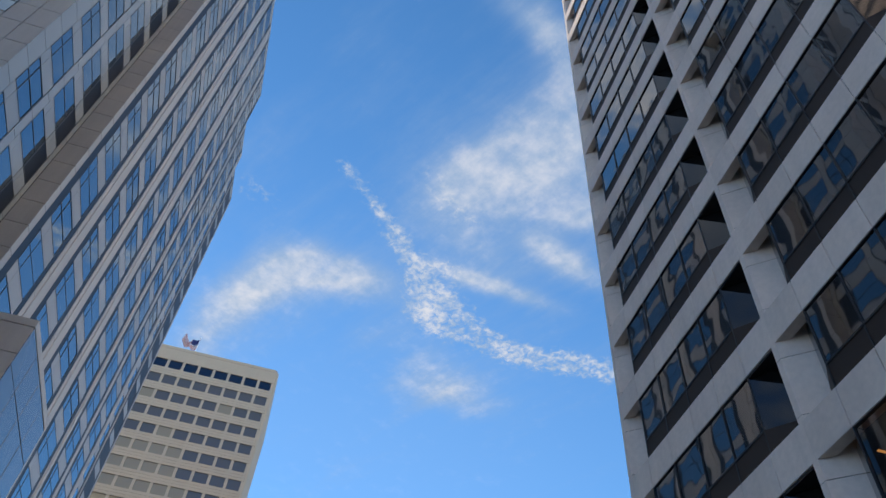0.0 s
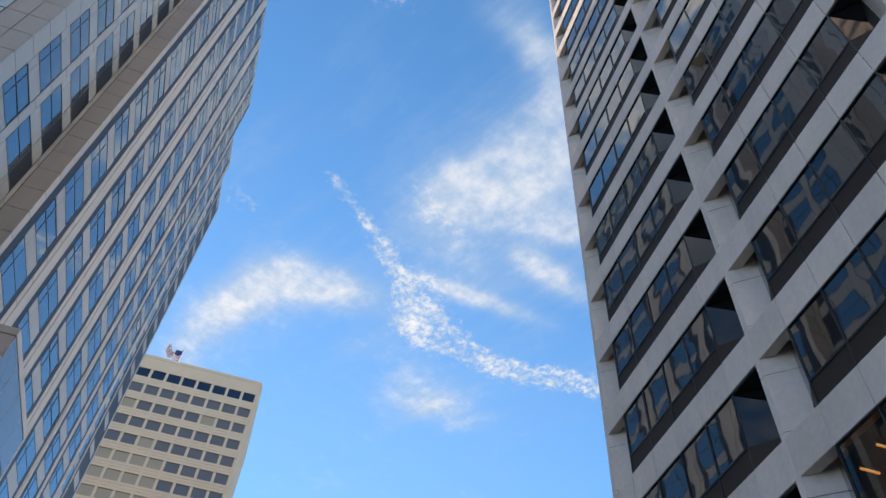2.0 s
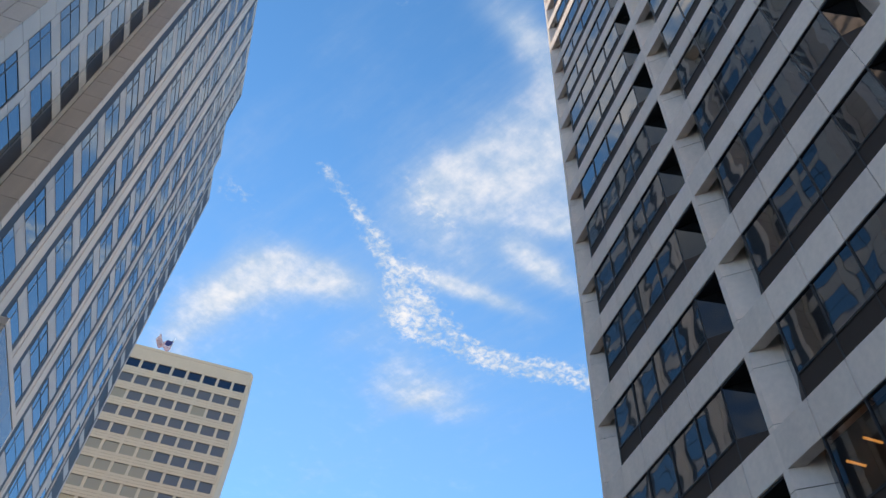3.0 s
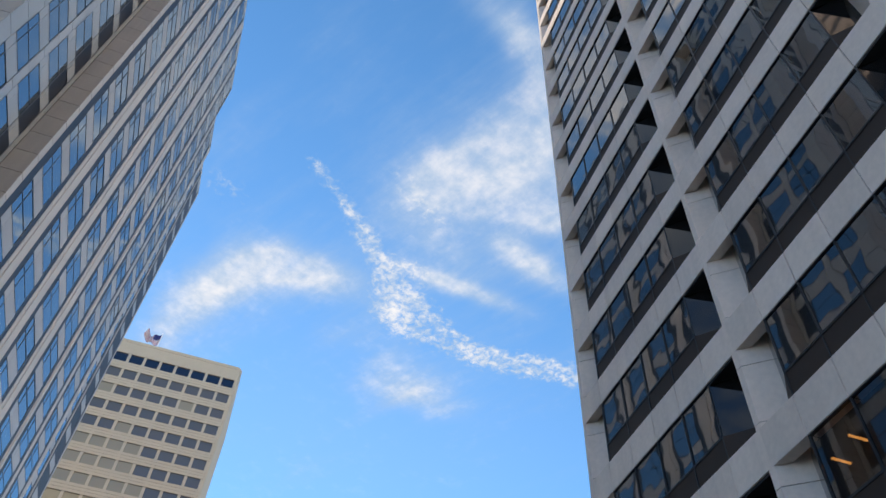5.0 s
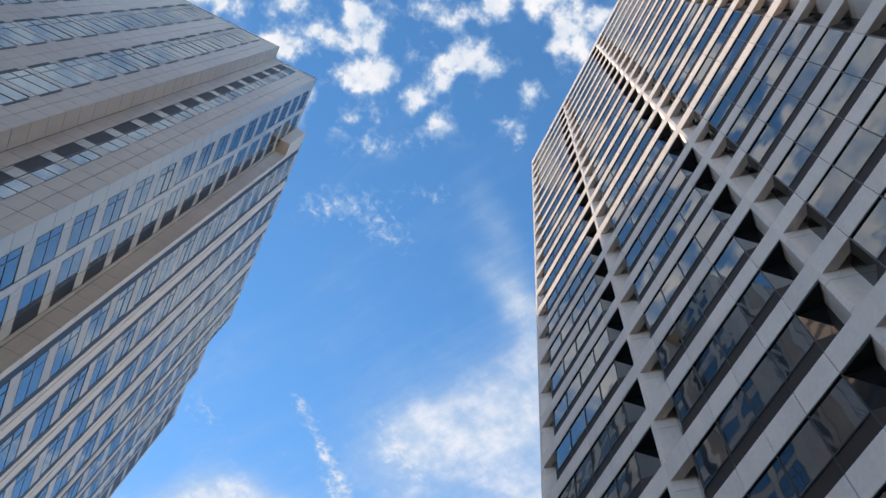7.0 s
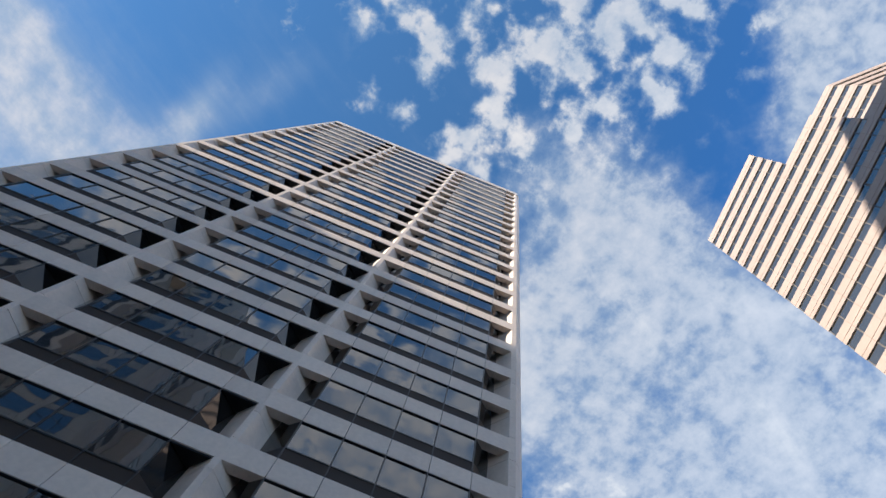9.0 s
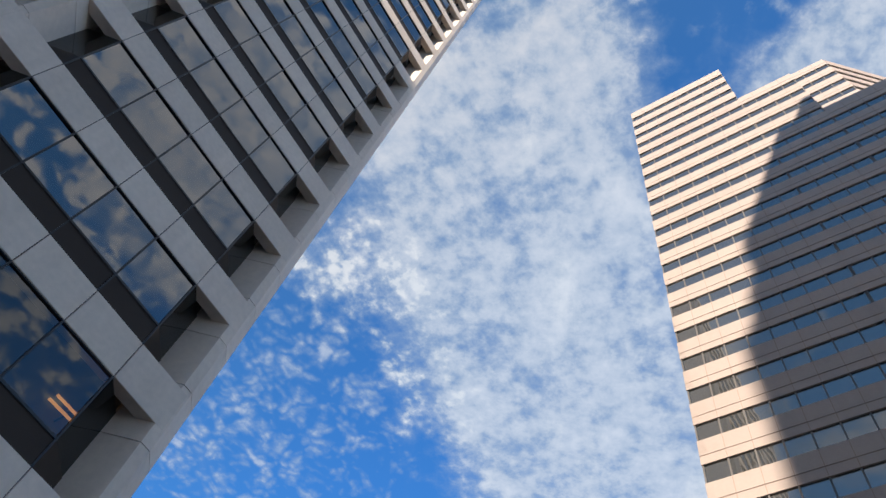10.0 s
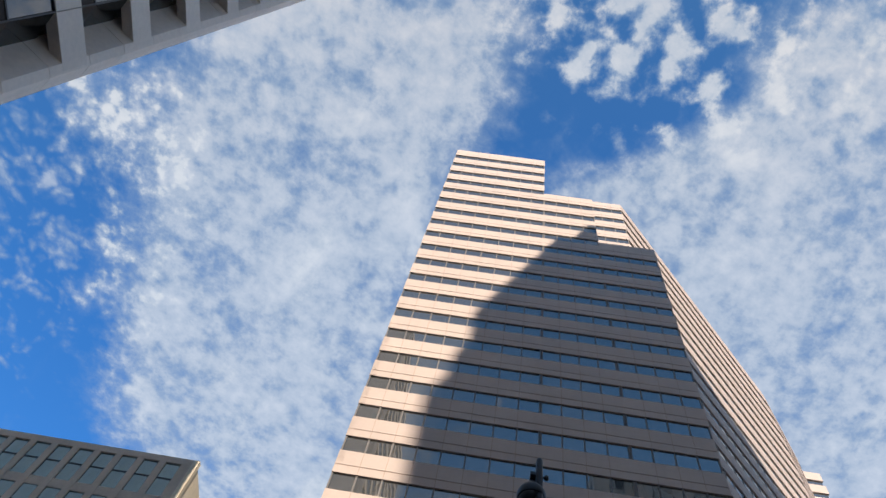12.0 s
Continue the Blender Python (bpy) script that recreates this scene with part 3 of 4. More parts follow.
def build_tower_a():
    t = thing("panelled_tower", "tall warm grey panel-clad tower with a stepped corner", "office building")
    top, base = EYE + HA, 0.0
    zc0 = EYE + (0.3647 - 0.0403 * 9) * HA
    plan = [(-0.462, 0.219), (-0.247, 0.219), (-0.247, 0.235), (-0.1900, 0.235), (-0.187, 0.235), (-0.187, 0.325), (-0.173, 0.325), (-0.173, 0.62),
            (-0.189, 0.62), (-0.189, 0.738), (-0.196, 0.738), (-0.196, 0.83), (-0.462, 0.83)]
    core = bmesh.new()
    pts = [Vector(p) * HA for p in plan]
    inner = [(-0.459, 0.2245), (-0.2525, 0.2245), (-0.2525, 0.2405), (-0.1925, 0.2405), (-0.1925, 0.3305), (-0.1785, 0.3305), (-0.1785, 0.6145), (-0.1945, 0.6145),
             (-0.1945, 0.7325), (-0.2015, 0.7325), (-0.2015, 0.8265), (-0.459, 0.8265)]
    add_prism(core, [(x * HA, y * HA) for x, y in inner], base, top - 0.4)
    part("wall", core, M["a_dark"], t, "dark inner wall behind the cladding")
    crown = bmesh.new()
    add_prism(crown, [(-0.187 * HA, 0.308 * HA), (-0.173 * HA, 0.308 * HA), (-0.173 * HA, 0.3255 * HA), (-0.187 * HA, 0.3255 * HA)], EYE + 0.925 * HA, top)
    part("crown", crown, M["a_panel"], t)
    # faces: start, end, then spans along the face: g window, k dark louvre, rest wall
    faces = [
        ((-0.462, 0.219), (-0.247, 0.219), [("g", 0.024, 0.062), ("g", 0.092, 0.128), ("g", 0.158, 0.191)]),
        ((-0.247, 0.219), (-0.247, 0.235), []),
        ((-0.247, 0.235), (-0.187, 0.235), [("k", 0.013, 0.0243), ("h", 0.0243, 0.036)]),
        ((-0.187, 0.235), (-0.187, 0.325), [("g", 0.0136, 0.0406), ("h", 0.0477, 0.0714), ("k", 0.0714, 0.0853)]),
        ((-0.187, 0.325), (-0.173, 0.325), []),
        ((-0.173, 0.325), (-0.173, 0.62), [("g", 0.014, 0.049), ("g", 0.077, 0.112), ("g", 0.141, 0.176), ("g", 0.205, 0.240), ("g", 0.261, 0.289)]),
        ((-0.189, 0.62), (-0.189, 0.738), [("g", 0.012, 0.044), ("g", 0.070, 0.102)]),
        ((-0.196, 0.738), (-0.196, 0.83), [("g", 0.010, 0.040), ("k", 0.056, 0.082)]),
        ((-0.462, 0.83), (-0.462, 0.219), []),
        ((-0.173, 0.62), (-0.189, 0.62), []),
        ((-0.189, 0.738), (-0.196, 0.738), []),
        ((-0.196, 0.83), (-0.462, 0.83), []),
    ]
    TH = 0.5
    nfl = 25
    shared = {}
    for p0, p1, spans in faces:
        wh = (0.0325 if p0[1] == 0.219 else 0.0275) * HA
        street, slots = p0[1] >= 0.325 and p0[0] > -0.2 and bool(spans), p0[1] == 0.219 and bool(spans)
        inner_face = p0 == (-0.187, 0.235)
        p0, p1 = Vector(p0) * HA, Vector(p1) * HA
        m = face_frame(p0, p1)
        length = (p1 - p0).length
        edges = [0.0] + [v_ * HA for s in spans for v_ in s[1:]] + [length]
        # upright wall strips, cut into panels by joints
        strip, shade_strips = bmesh.new(), []
        for a, b_ in zip(edges[::2], edges[1::2]):
            if b_ - a < 0.05:
                continue
            # near-black strips beside each strip of windows paint in recess shadow, almost flush
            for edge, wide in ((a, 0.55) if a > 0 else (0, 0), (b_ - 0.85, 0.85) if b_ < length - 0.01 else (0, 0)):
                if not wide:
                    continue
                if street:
                    shade_strips.append((edge, edge + wide, 0.0, top - 0.1))
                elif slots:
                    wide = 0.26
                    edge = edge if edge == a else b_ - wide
                    shade_strips += [(edge, edge + wide, zc0 + j * AF - wh * 0.5, zc0 + j * AF + wh * 0.36) for j in range(nfl) if zc0 + j * AF + wh * 0.5 < top]
            if street:
                a, b_ = a + (0.55 if a > 0 else 0), b_ - (0.85 if b_ < length - 0.01 else 0)
            k = max(1, round((b_ - a) / 1.6))
            for i in range(k):
                for j in range(2 * nfl + 2):
                    z = zc0 - AF * 0.5 + (j - 1) * AF / 2
                    zt = min(z + AF / 2, top)
                    if zt < 0.3 or z > top - 0.3:
                        continue
                    add_box(strip, a + (b_ - a) * i / k + 0.025, a + (b_ - a) * (i + 1) / k - 0.025, 0, TH, max(z, 0) + 0.025, zt - 0.025)
            if street and 0 < a and b_ < length - 0.6:
                add_box(strip, a + (b_ - a) * 0.36, b_, -0.05, 0.02, 0, top - 0.02)
        st = part("cladding", strip, M["a_spandrel" if inner_face else "a_panel"], t, kind="stuff")
        st.matrix_basis = m
        if shade_strips:
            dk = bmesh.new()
            for g_ in shade_strips:
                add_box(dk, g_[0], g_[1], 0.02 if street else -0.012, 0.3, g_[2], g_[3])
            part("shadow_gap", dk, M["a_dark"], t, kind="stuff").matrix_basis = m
        solid = bmesh.new()
        for a, b_ in zip(edges[::2], edges[1::2]):
            if b_ - a > 0.05:
                add_box(solid, a + (0.2 if a > 0 else 0.03), b_ - (0.2 if b_ < length - 0.01 else 0.03), 0.05, TH + 0.1, 0, top - 0.05)
        if len(solid.verts):
            part("backing", solid, M["b_joint"], t).matrix_basis = m
        else:
            solid.free()
        for kind, s0, s1 in spans:
            a, b_ = s0 * HA, s1 * HA
            w = b_ - a
            for j in range(nfl):
                zc = zc0 + j * AF
                zlo, zhi = zc - wh / 2, zc + wh / 2
                if zhi > top - 0.5:
                    continue
                nxt = min(zlo + AF, top - 0.3)
                key = (kind, round(w, 2), round(wh, 2), street, slots)
                if key not in shared:
                    f, fr, gap = bmesh.new(), 0.04, 0.03
                    lines = [0, fr, w * 0.24, w * 0.24 + fr, w - fr, w] if kind == "g" else [0, fr, w - fr, w]
                    rises = [0, fr, wh * 0.5, wh * 0.5 + fr, wh - fr, wh] if kind != "k" else [0, fr, wh - fr, wh]
                    lines = [gap + x * (w - 2 * gap) / w for x in lines]
                    grid_frame(f, lines, rises, 0.0, 0.08, lambda i, j: i % 2 == 0 or j % 2 == 0)
                    g = bmesh.new()
                    add_box(g, gap + 0.02, w - gap - 0.02, 0.03, 0.06, 0.02, wh - 0.02)
                    sp = bmesh.new()
                    add_box(sp, 0.04, w * 0.24 - 0.015, 0.02, 0.30, 0.015, AF - wh - 0.015)
                    add_box(sp, w * 0.24 + 0.015, w - 0.04, 0.02, 0.30, 0.015, AF - wh - 0.015)
                    bmesh.ops.bevel(sp, geom=sp.edges[:], offset=0.015, segments=1, affect="EDGES")
                    shared[key] = (mesh_of("window", f, M["a_frame"]), mesh_of("pane", g, M["a_dark"] if kind == "k" else M["a_glass"]),
                                   mesh_of("spandrel", sp, M["a_strip" if street else "a_infill" if slots else "a_spandrel"]))
                win = piece("window", shared[key][0], t, m @ Matrix.Translation((a, 0, zlo)))
                piece("pane", shared[key][1], win, pose(0, 0, 0, random.uniform(-0.25, 0.25), 0, random.uniform(-0.25, 0.25)))
                if nxt - zhi > 0.5 * (AF - wh):
                    piece("spandrel", shared[key][2], t, m @ Matrix.Translation((a, 0, zhi)))
    # parapet cap
    cap = bmesh.new()
    add_prism(cap, [(p.x, p.y) for p in pts], top - 0.35, top)
    part("parapet", cap, M["a_panel"], t)


build_tower_a()


def build_low_block():
    t = thing("street_wing", "low wing with grey stone end wall and blue-grey glass panels", "building wing")
    k = 0.8 * HA
    x0, x1, y0, y1, top = -0.187 * HA, -0.165 * k, 0.39 * k, 0.497 * k, EYE + 0.312 * k
    box_part("wall", t, M["b_joint"], x0, x1 - 0.03, y0 + 0.05, y1 - 0.03, 0, top - 0.05)
    w, rise = (y1 - y0) / 4, 2.6
    me = bevel_box_mesh("panel", 0.06, w - 0.07, rise - 0.07, M["block"], 0.01)
    ws = (x1 - x0) / 3
    ms = bevel_box_mesh("stone_panel", ws - 0.04, 0.08, 1.9 - 0.04, M["a_panel"], 0.01)
    for j in range(12):
        z = top - 0.5 - rise * (j + 1)
        if z < -0.1:
            break
        for i in range(4):
            piece("panel", me, t, Matrix.Translation((x1 - 0.04, y0 + w * i + 0.02, z)) @ pose(0, 0, 0, 0, random.uniform(-0.3, 0.3), random.uniform(-0.3, 0.3)))
    for j in range(16):
        z = top - 0.5 - 1.9 * (j + 1)
        if z < -0.1:
            break
        for i in range(3):
            piece("stone_panel", ms, t, Matrix.Translation((x0 + ws * i + 0.02, y0 - 0.02, z)))
    box_part("coping", t, M["a_panel"], x0, x1 + 0.03, y0 - 0.03, y1 + 0.03, top - 0.48, top)


build_low_block()


# ---- the striped stone tower behind ----
HC = 104.0


def build_tower_c():
    t = thing("striped_tower", "stepped pink stone tower with dark ribbon windows", "office building")
    F, Y = 0.03363 * HC, -0.299 * HC
    zc0 = EYE + (0.9701 - 0.03363 * 28) * HC
    wh = F * 0.42
    blocks = [
        # plan corners (front edge first), top
        ([(-0.0393, -0.299), (0.0795, -0.299), (0.0795, -0.6), (-0.0393, -0.6)], 1.0, 4),
        ([(-0.096, -0.299), (-0.0393, -0.299), (-0.0393, -0.6), (-0.096, -0.6)], 0.866, 4),
        ([(-0.1495, -0.347), (0.078, -0.347), (0.078, -0.8), (-0.5, -0.8), (-0.486, -0.714), (-0.41, -0.6125)], 0.999, 6),
        ([(-0.1525, -0.299), (-0.096, -0.299), (-0.096, -0.345), (-0.1525, -0.345)], 0.7365, 4),
    ]
    rnd = random.Random(4)
    pane_mesh = {}
    count = 0
    for plan, topf, n in blocks:
        top = EYE + topf * HC
        pts = [Vector(p) * HC for p in plan]
        core = bmesh.new()
        c = sum(pts, Vector((0, 0))) / len(pts)
        add_prism(core, [tuple(p + (c - p).normalized() * 0.55) for p in pts][::-1], 0, top - 0.3)
        part("wall", core, M["frame"], t, "dark inner wall behind the windows")
        roof = bmesh.new()
        add_prism(roof, [tuple(p + (c - p).normalized() * 0.3) for p in pts][::-1], top - 0.5, top - 0.2)
        part("roof", roof, M["roof"], t)
        low = EYE + 0.25 * HC if topf == 0.999 else 0
        for i in range(len(pts)):
            # outside lies to the right of travel when going from the +x end to the -x end of the front
            p0, p1 = pts[(i + 1) % len(pts)], pts[i]
            if abs(p0.x - p1.x) < 0.01 and topf < 0.9:
                continue
            if topf == 0.999 and i in (1, 2, 3):
                continue
            length = (p1 - p0).length
            d = (p1 - p0).normalized()
            m = Matrix(((d.x, d.y, 0, p0.x), (d.y, -d.x, 0, p0.y), (0, 0, 1, 0), (0, 0, 0, 1)))
            front = i == 0
            chamfer = n == 6 and i in (4, 5)
            glassbm, mull, joints = bmesh.new(), bmesh.new(), bmesh.new()
            k = max(1, round(length / 1.51))
            pw = length / k
            for j in range(30):
                zc = zc0 + j * F
                zlo, zhi = zc - wh / 2, zc + wh / 2
                if zc < low or zlo < 0.5:
                    continue
                if zhi > top - 0.6:
                    break
                last = zhi + F - wh > top - F * 0.3
                nz = top if last or zhi + F > top - 0.6 else zlo + F
                bb = bmesh.new()
                zj = zhi + (nz - zhi) * 0.34
                add_box(bb, 0, length, -0.45, 0.0, zhi, zj - 0.02)
                add_box(bb, 0, length, -0.45, 0.0, zj + 0.05, nz)
                cuts = max(1, round(length / 1.51))
                for q in range(1, cuts):
                    xa = length * q / cuts
                    add_box(joints, xa - 0.014, xa + 0.014, -0.01, 0.003, zhi + 0.02, zj - 0.04)
                    add_box(joints, xa - 0.014, xa + 0.014, -0.01, 0.003, zj + 0.07, nz - 0.02)
                part("spandrel", bb, M["c_band"], t).matrix_basis = m
                lb = bmesh.new()
                add_box(lb, 0.01, length - 0.01, -0.4, -0.03, zj - 0.03, zj + 0.06)
                part("stone_course", lb, M["c_joint"], t).matrix_basis = m
                if front or chamfer:
                    for q in range(k + 1):
                        add_box(mull, min(max(q * pw - 0.05, 0.02), length - 0.12), min(max(q * pw + 0.05, 0.12), length - 0.02), -0.16, -0.06, zlo, zhi)
                if front:
                    key = round(pw, 3)
                    if key not in pane_mesh:
                        g = bmesh.new()
                        add_box(g, 0.02, pw - 0.02, -0.15, -0.11, 0, wh)
                        pane_mesh[key] = mesh_of("pane", g, M["c_glass"])
                    for q in range(k):
                        if count < 300:
                            piece("pane", pane_mesh[key], t, m @ Matrix.Translation((q * pw, 0, zlo)) @ pose(0, 0, 0, rnd.uniform(-0.15, 0.15), 0, rnd.uniform(-0.15, 0.15)))
                            count += 1
                        else:
                            add_box(glassbm, q * pw + 0.02, (q + 1) * pw - 0.02, -0.15, -0.11, zlo, zhi)
                else:
                    add_box(glassbm, 0.05, length - 0.05, -0.15, -0.11, zlo, zhi)
            for nm, b_, mt in (("window_band", glassbm, "c_glass"), ("mullion", mull, "c_mullion"), ("panel_joint", joints, "c_joint")):
                if len(b_.verts):
                    part(nm, b_, M[mt], t, kind="stuff").matrix_basis = m
                else:
                    b_.free()


build_tower_c()


# ---- banded block far behind the striped tower ----
def build_far_block():
    t = thing("far_tower", "distant cream tower top with a dark window band", "office building")
    s, top = 150.0, EYE + 150.0
    x0, x1, y0, y1 = -0.526 * s, -0.46 * s, -0.86 * s, -0.736 * s
    box_part("wall", t, M["c_glass"], x0 + 0.3, x1 - 0.3, y0 + 0.3, y1 - 0.3, 0, top - 0.2)
    for k in range(4):
        z = top - 2.6 - k * 4.2
        box_part("band", t, M["c_band"], x0, x1, y0, y1, z - (4.2 if k == 3 else 0.0), z + 2.6)


build_far_block()


# ---- the beige tower far up the street ----
HS = 122.0


def build_tower_st():
    t = thing("beige_tower", "distant beige stone tower with a grid of punched windows", "office building")
    Y, top = 1.233 * HS, EYE + HS
    x0, x1 = -0.46 * HS, -0.057 * HS
    P, F = 0.0293 * HS, 0.0372 * HS
    ww, wh = 0.0243 * HS, 0.0200 * HS
    core = bmesh.new()
    add_prism(core, [(x0, Y + 0.6), (x1 - 0.6, Y + 0.6), (x1 - 0.6, Y + 30), (x0, Y + 30)], 0, top - 0.5)
    part("wall", core, M["st_stone"], t)
    xs = [(-0.0755 * HS) - i * P for i in range(12)]
    zs = [EYE + 0.9585 * HS - j * F for j in range(25)]
    cols = bmesh.new()
    edges = [x1] + [v_ for x in xs for v_ in (x + ww / 2, x - ww / 2)] + [x0]
    r = 1.0
    # rounded corner
    plan = [(edges[1], Y + 0.6), (edges[1], Y + 0.006)] + [(x1 - r + r * math.sin(a), Y + 0.006 + r - r * math.cos(a)) for a in (0, 0.25, 0.5, 0.75, 1.0, 1.3, 1.57)] + [(x1, Y + 30), (x1 - 0.7, Y + 30), (x1 - 0.7, Y + 0.6)]
    add_prism(cols, plan, 0, top - 0.2)
    part("corner_wall", cols, M["st_stone"], t)
    box_part("stone_band", t, M["st_stone"], x0, edges[1] + 0.3, Y, Y + 0.6, zs[0] + wh / 2, top)
    for z, zn in zip(zs, zs[1:]):
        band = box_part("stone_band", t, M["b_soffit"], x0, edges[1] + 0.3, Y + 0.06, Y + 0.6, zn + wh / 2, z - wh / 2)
        lo, rise = zn + wh / 2, (z - zn - wh) / 3
        for c in range(3):
            box_part("stone_course", band, M["st_stone"], x0, edges[1] + 0.3, Y, Y + 0.2, lo + rise * c + 0.03, lo + rise * (c + 1) - 0.03)
    for a, b_ in zip(edges[2::2], edges[3::2]):
        box_part("window_pier", t, M["st_stone"], b_, a, Y + 0.03, Y + 0.5, 0, top - 1)
    cap = bmesh.new()
    add_box(cap, x0, x1 - 0.9, Y - 0.08, Y + 29, top - 0.6, top + 0.15)
    part("parapet", cap, M["st_stone"], t)
    g = bmesh.new()
    add_box(g, 0, ww, 0.25, 0.30, 0, wh)
    me = mesh_of("window", g, M["st_glass"])
    top_me = me.copy()
    top_me.materials[0] = M["st_dark"]
    pale_me = me.copy()
    pale_me.materials[0] = M["st_pale"]
    for i, x in enumerate(xs):
        for j, z in enumerate(zs):
            # pale tan panes in the lower rows, a few scattered higher up
            drawn = j >= 5 and i + 0.5 * (j - 5) > 3.4 and random.random() < 0.85 or j in (2, 3, 4) and random.random() < 0.06
            piece("window", top_me if j == 0 else pale_me if drawn else me, t, Matrix.Translation((x - ww / 2, Y, z - wh / 2)) @ pose(0, 0, 0, random.uniform(-0.3, 0.3), 0, random.uniform(-0.3, 0.3)))
    return top, Y


st_top, st_y = build_tower_st()


# ---- the low grid-fronted building across the side street ----
def build_d():
    HD = 38.0
    t = thing("grid_building", "grey-brown gridded office block with a tan side wall", "office building")
    X0, Y, top = 0.468 * HD, -0.91 * HD, EYE + HD
    P, F = 0.0390 * HD, 0.0970 * HD
    ncol = 40
    L = P * ncol + 1.2
    box_part("wall", t, M["d_side"], X0, X0 + L, -44.0, Y - 0.35, 0, top - 0.3, label="tan side wall")
    box_part("stair_block", t, M["d_edge"], X0 - 0.25, X0 + 9.0, -47.6, -44.02, 0, top + 0.5)
    for y_ in (-46.9, -45.5):
        slot = box_part("side_window", t, M["frame"], X0 - 0.27, X0 - 0.2, y_, y_ + 0.75, 4.0, top - 1.2, label="tall dark side window")
        for j in range(9):
            box_part("pane", slot, M["d_glass"], X0 - 0.28, X0 - 0.26, y_ + 0.06, y_ + 0.69, top - 1.3 - 3.7 * (j + 1) + 0.15, top - 1.3 - 3.7 * j)
    box_part("corner_edge", t, M["d_edge"], X0 - 0.06, X0 + 0.35, Y - 0.36, Y + 0.02, 0, top)
    for i in range(ncol + 1):
        x = X0 + 0.36 + P * i + (0.17 if i else 0)
        box_part("pier", t, M["d_wall"], x, x + (0.62 if i == 0 else 0.45), Y - 0.35, Y, 0, top - 0.02)
    zt = top - 0.55
    for j in range(10):
        z = zt - j * F
        box_part("floor_band", t, M["d_wall"], X0 + 0.36, X0 + L, Y - 0.35, Y - 0.03, z - F, z - F + 0.72)
    box_part("floor_band", t, M["d_wall"], X0 + 0.36, X0 + L, Y - 0.35, Y + 0.01, zt, top)
    g = bmesh.new()
    add_box(g, 0, P - 0.41, -0.14, -0.09, 0, F - 0.68)
    gm = mesh_of("window", g, M["d_glass"])
    fb = bmesh.new()
    add_box(fb, 0, P - 0.41, -0.10, -0.06, (F - 0.72) * 0.52, (F - 0.72) * 0.52 + 0.10)
    fm = mesh_of("transom", fb, M["frame"])
    for i in range(ncol):
        for j in range(7):
            w = piece("window", gm, t, Matrix.Translation((X0 + 0.36 + P * i + 0.60, Y, zt - (j + 1) * F + 0.70)) @ pose(0, 0, 0, random.uniform(-0.3, 0.3), 0, random.uniform(-0.3, 0.3)))
            piece("transom", fm, w, Matrix.Identity(4))


build_d()


# ---- street lamp ----
def build_lamp():
    t = thing("street_lamp", "black iron street lamp with a shallow bowl head", "street lamp")
    px_, py_, topz = -0.78, -5.95, EYE + 7.5

    def lathe(name, prof, x, y, seg=20):
        b = bmesh.new()
        rings = [[b.verts.new((x + r * math.cos(2 * math.pi * i / seg), y + r * math.sin(2 * math.pi * i / seg), z)) for i in range(seg)] for r, z in prof]
        for r0, r1 in zip(rings, rings[1:]):
            for i in range(seg):
                b.faces.new((r0[i], r0[(i + 1) % seg], r1[(i + 1) % seg], r1[i])).smooth = True
        b.faces.new(rings[0][::-1]), b.faces.new(rings[-1])
        return part(name, b, M["lamp"], t)

    lathe("base", [(0.22, 0), (0.22, 0.25), (0.14, 0.4), (0.10, 0.9)], px_, py_)
    lathe("pole", [(0.08, 0.9), (0.043, topz - 0.25), (0.040, topz - 0.03), (0.034, topz)], px_, py_)
    gx, gy, gz = px_ + 0.075, py_ - 0.09, topz - 0.55
    head = lathe("head", [(0.160, gz - 0.07), (0.170, gz - 0.05), (0.170, gz + 0.02), (0.160, gz + 0.05), (0.13, gz + 0.11), (0.08, gz + 0.16), (0.035, gz + 0.19), (0.03, gz + 0.3)], gx, gy)
    lens = lathe("lens", [(0.02, gz - 0.15), (0.08, gz - 0.14), (0.12, gz - 0.115), (0.15, gz - 0.08), (0.155, gz - 0.06)], gx, gy)
    lens.parent = head
    lathe("knob", [(0.01, topz - 0.34), (0.028, topz - 0.33), (0.028, topz - 0.29), (0.01, topz - 0.28)], px_ - 0.085, py_)
    box_part("knob_arm", t, M["lamp"], px_ - 0.09, px_ - 0.03, py_ - 0.008, py_ + 0.008, topz - 0.318, topz - 0.302)
    box_part("bracket", t, M["lamp"], px_ - 0.03, gx + 0.03, gy - 0.025, py_ + 0.02, gz + 0.25, gz + 0.30)


build_lamp()


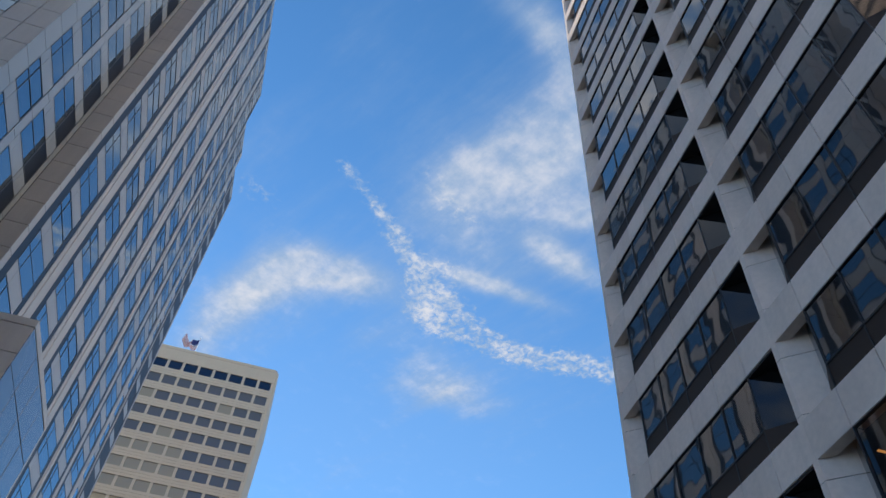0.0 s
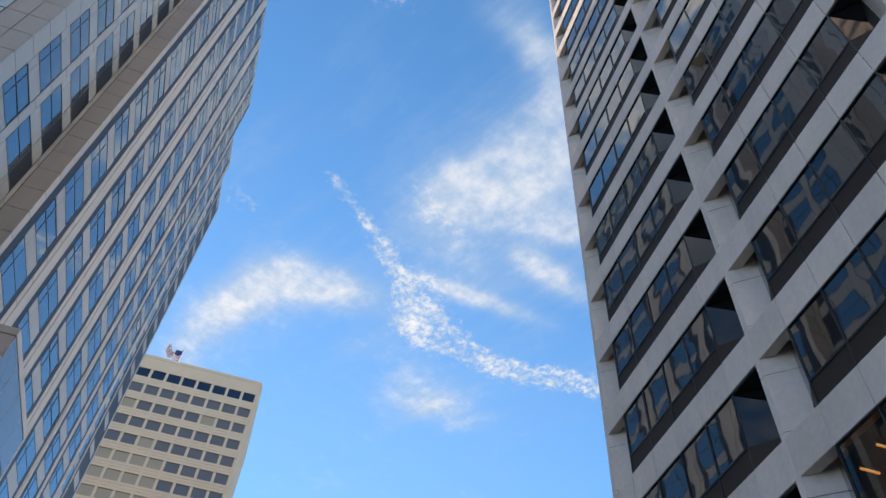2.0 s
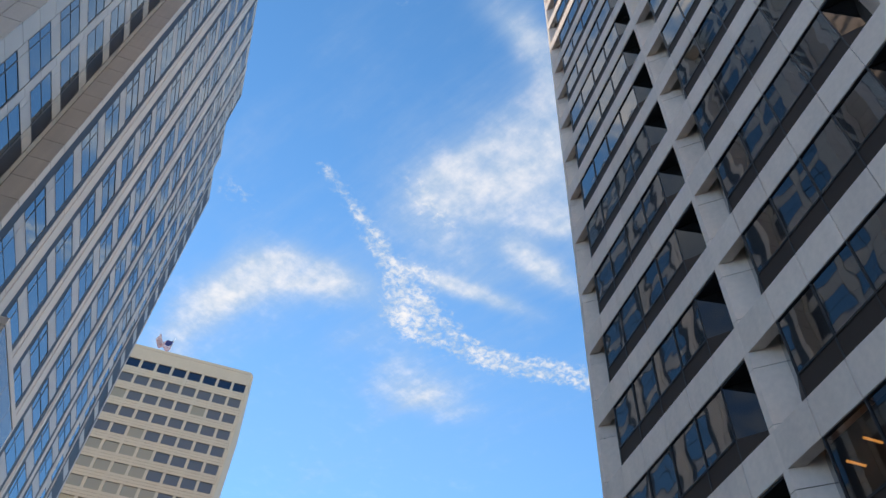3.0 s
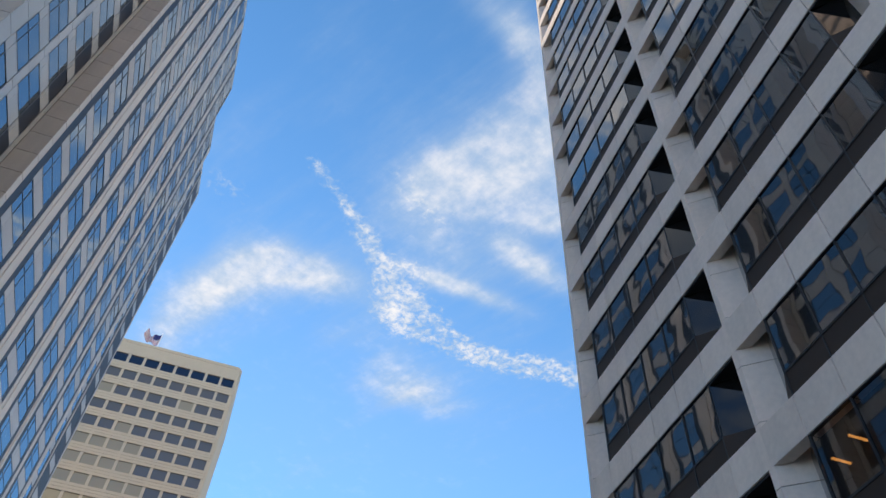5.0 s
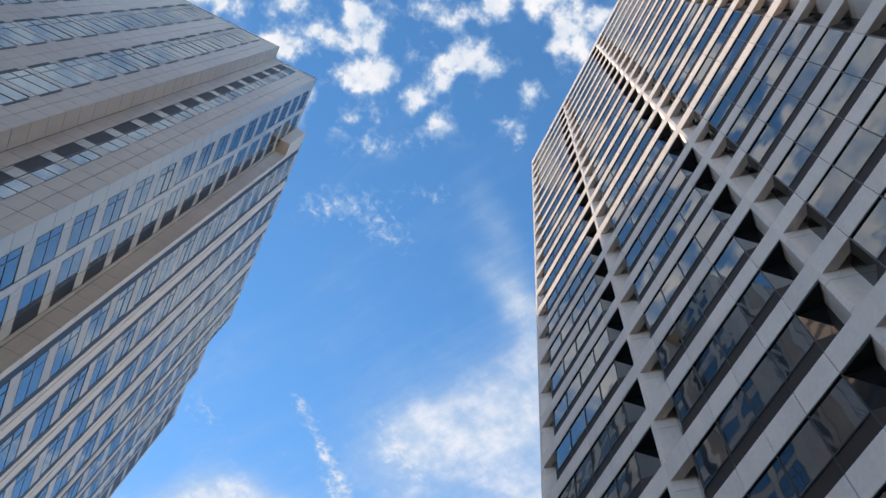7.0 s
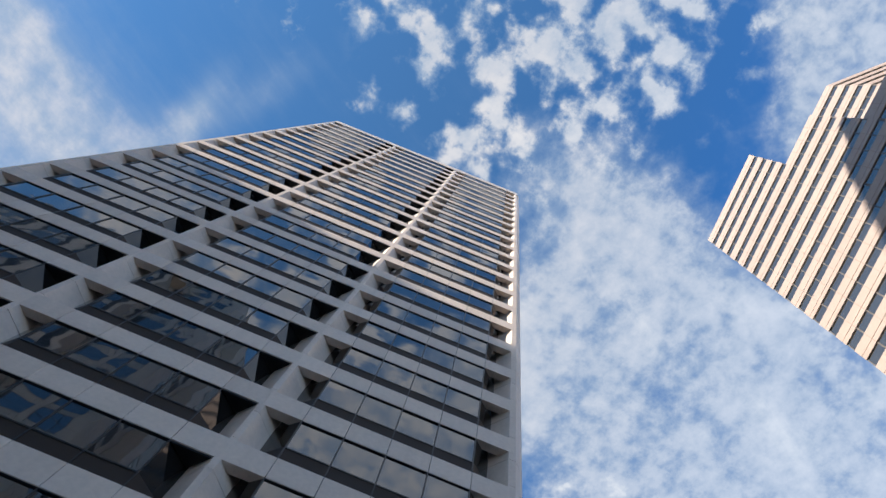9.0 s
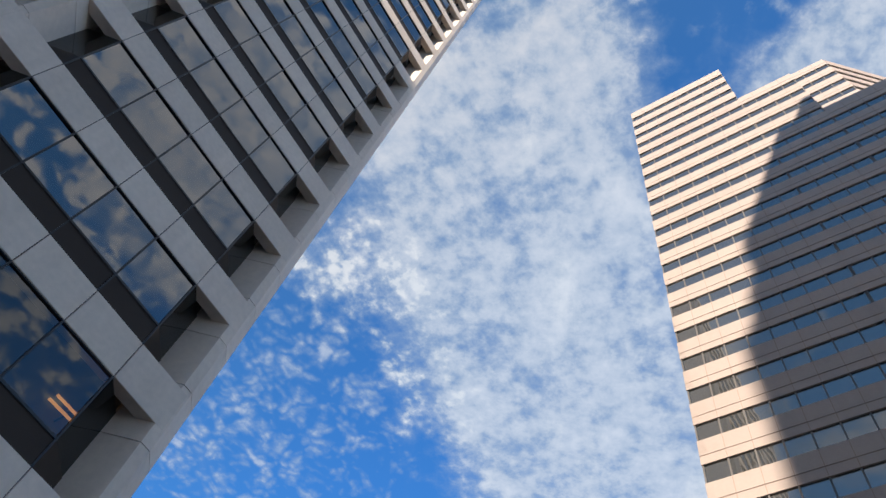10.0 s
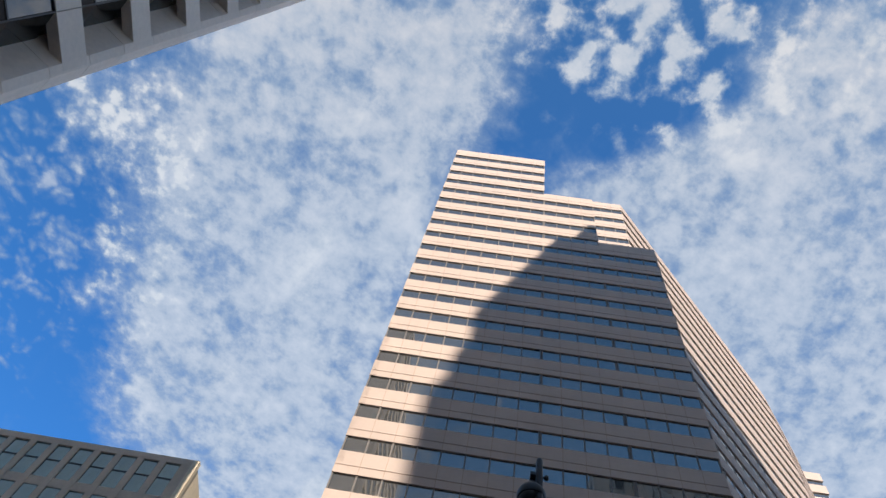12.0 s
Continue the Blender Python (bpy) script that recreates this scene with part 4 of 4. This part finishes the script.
# ---- flag on the far roof ----
def build_flag():
    t = thing("flag", "wavy striped flag on a pole on the far roof", "flag")
    bx, by, bz = -28.7, st_y + 5.6, st_top
    bm_ = bmesh.new()
    add_prism(bm_, [(bx + 0.09 * math.cos(a), by + 0.09 * math.sin(a)) for a in [i * math.pi / 4 for i in range(8)]], bz - 1.0, bz + 9.4)
    part("pole", bm_, M["pole"], t)
    cloth = bmesh.new()
    nx, nz = 24, 13
    w, h = 4.4, 3.2
    grid = {}
    for i in range(nx + 1):
        for j in range(nz + 1):
            s_ = i / nx
            x = bx - 0.1 - s_ * w * 0.8 - 0.5 * j / nz * s_
            y = by + 0.9 * s_ ** 0.5 * math.sin(11.0 * s_ + 0.4)
            z = bz + 8.6 - h * j / nz * (1 - 0.45 * s_) - 2.2 * s_ + 2.6 * s_ ** 3 + 0.25 * math.sin(9 * s_ + j * 0.2)
            grid[i, j] = (cloth.verts.new((x, y, z)), cloth.verts.new((x, y + 0.04, z)))
    for i in range(nx):
        for j in range(nz):
            mi = 2 if i < nx * 0.4 and j < 7 else (0 if j % 2 == 0 else 1)
            for k in (0, 1):
                cloth.faces.new([grid[i, j][k], grid[i + 1, j][k], grid[i + 1, j + 1][k], grid[i, j + 1][k]]).material_index = mi
    part("cloth", cloth, (M["flag_red"], M["flag_white"], M["flag_blue"]), t)


build_flag()


# ---- slate tower west of the panelled tower ----
def build_west():
    t = thing("slate_tower", "slate grey tower rising beside the panelled tower", "office building")
    top = EYE + 85.0
    box_part("wall", t, M["b_joint"], -76, -57.3, 2, 27.1, 0, top - 0.2)
    me = bevel_box_mesh("panel", 0.3, 2.46, 3.86, M["west"], 0.02)
    for j in range(8):
        for i in range(10):
            piece("panel", me, t, Matrix.Translation((-57.5, 2.02 + i * 2.51, top - 3.9 * (j + 1))))
    box_part("lower_wall", t, M["west"], -76.2, -57.22, 2.02, 27.1, 0, top - 3.9 * 8 - 0.03)
    box_part("roof", t, M["west"], -76.2, -57.1, 1.9, 27.2, top - 0.1, top + 0.3)


build_west()
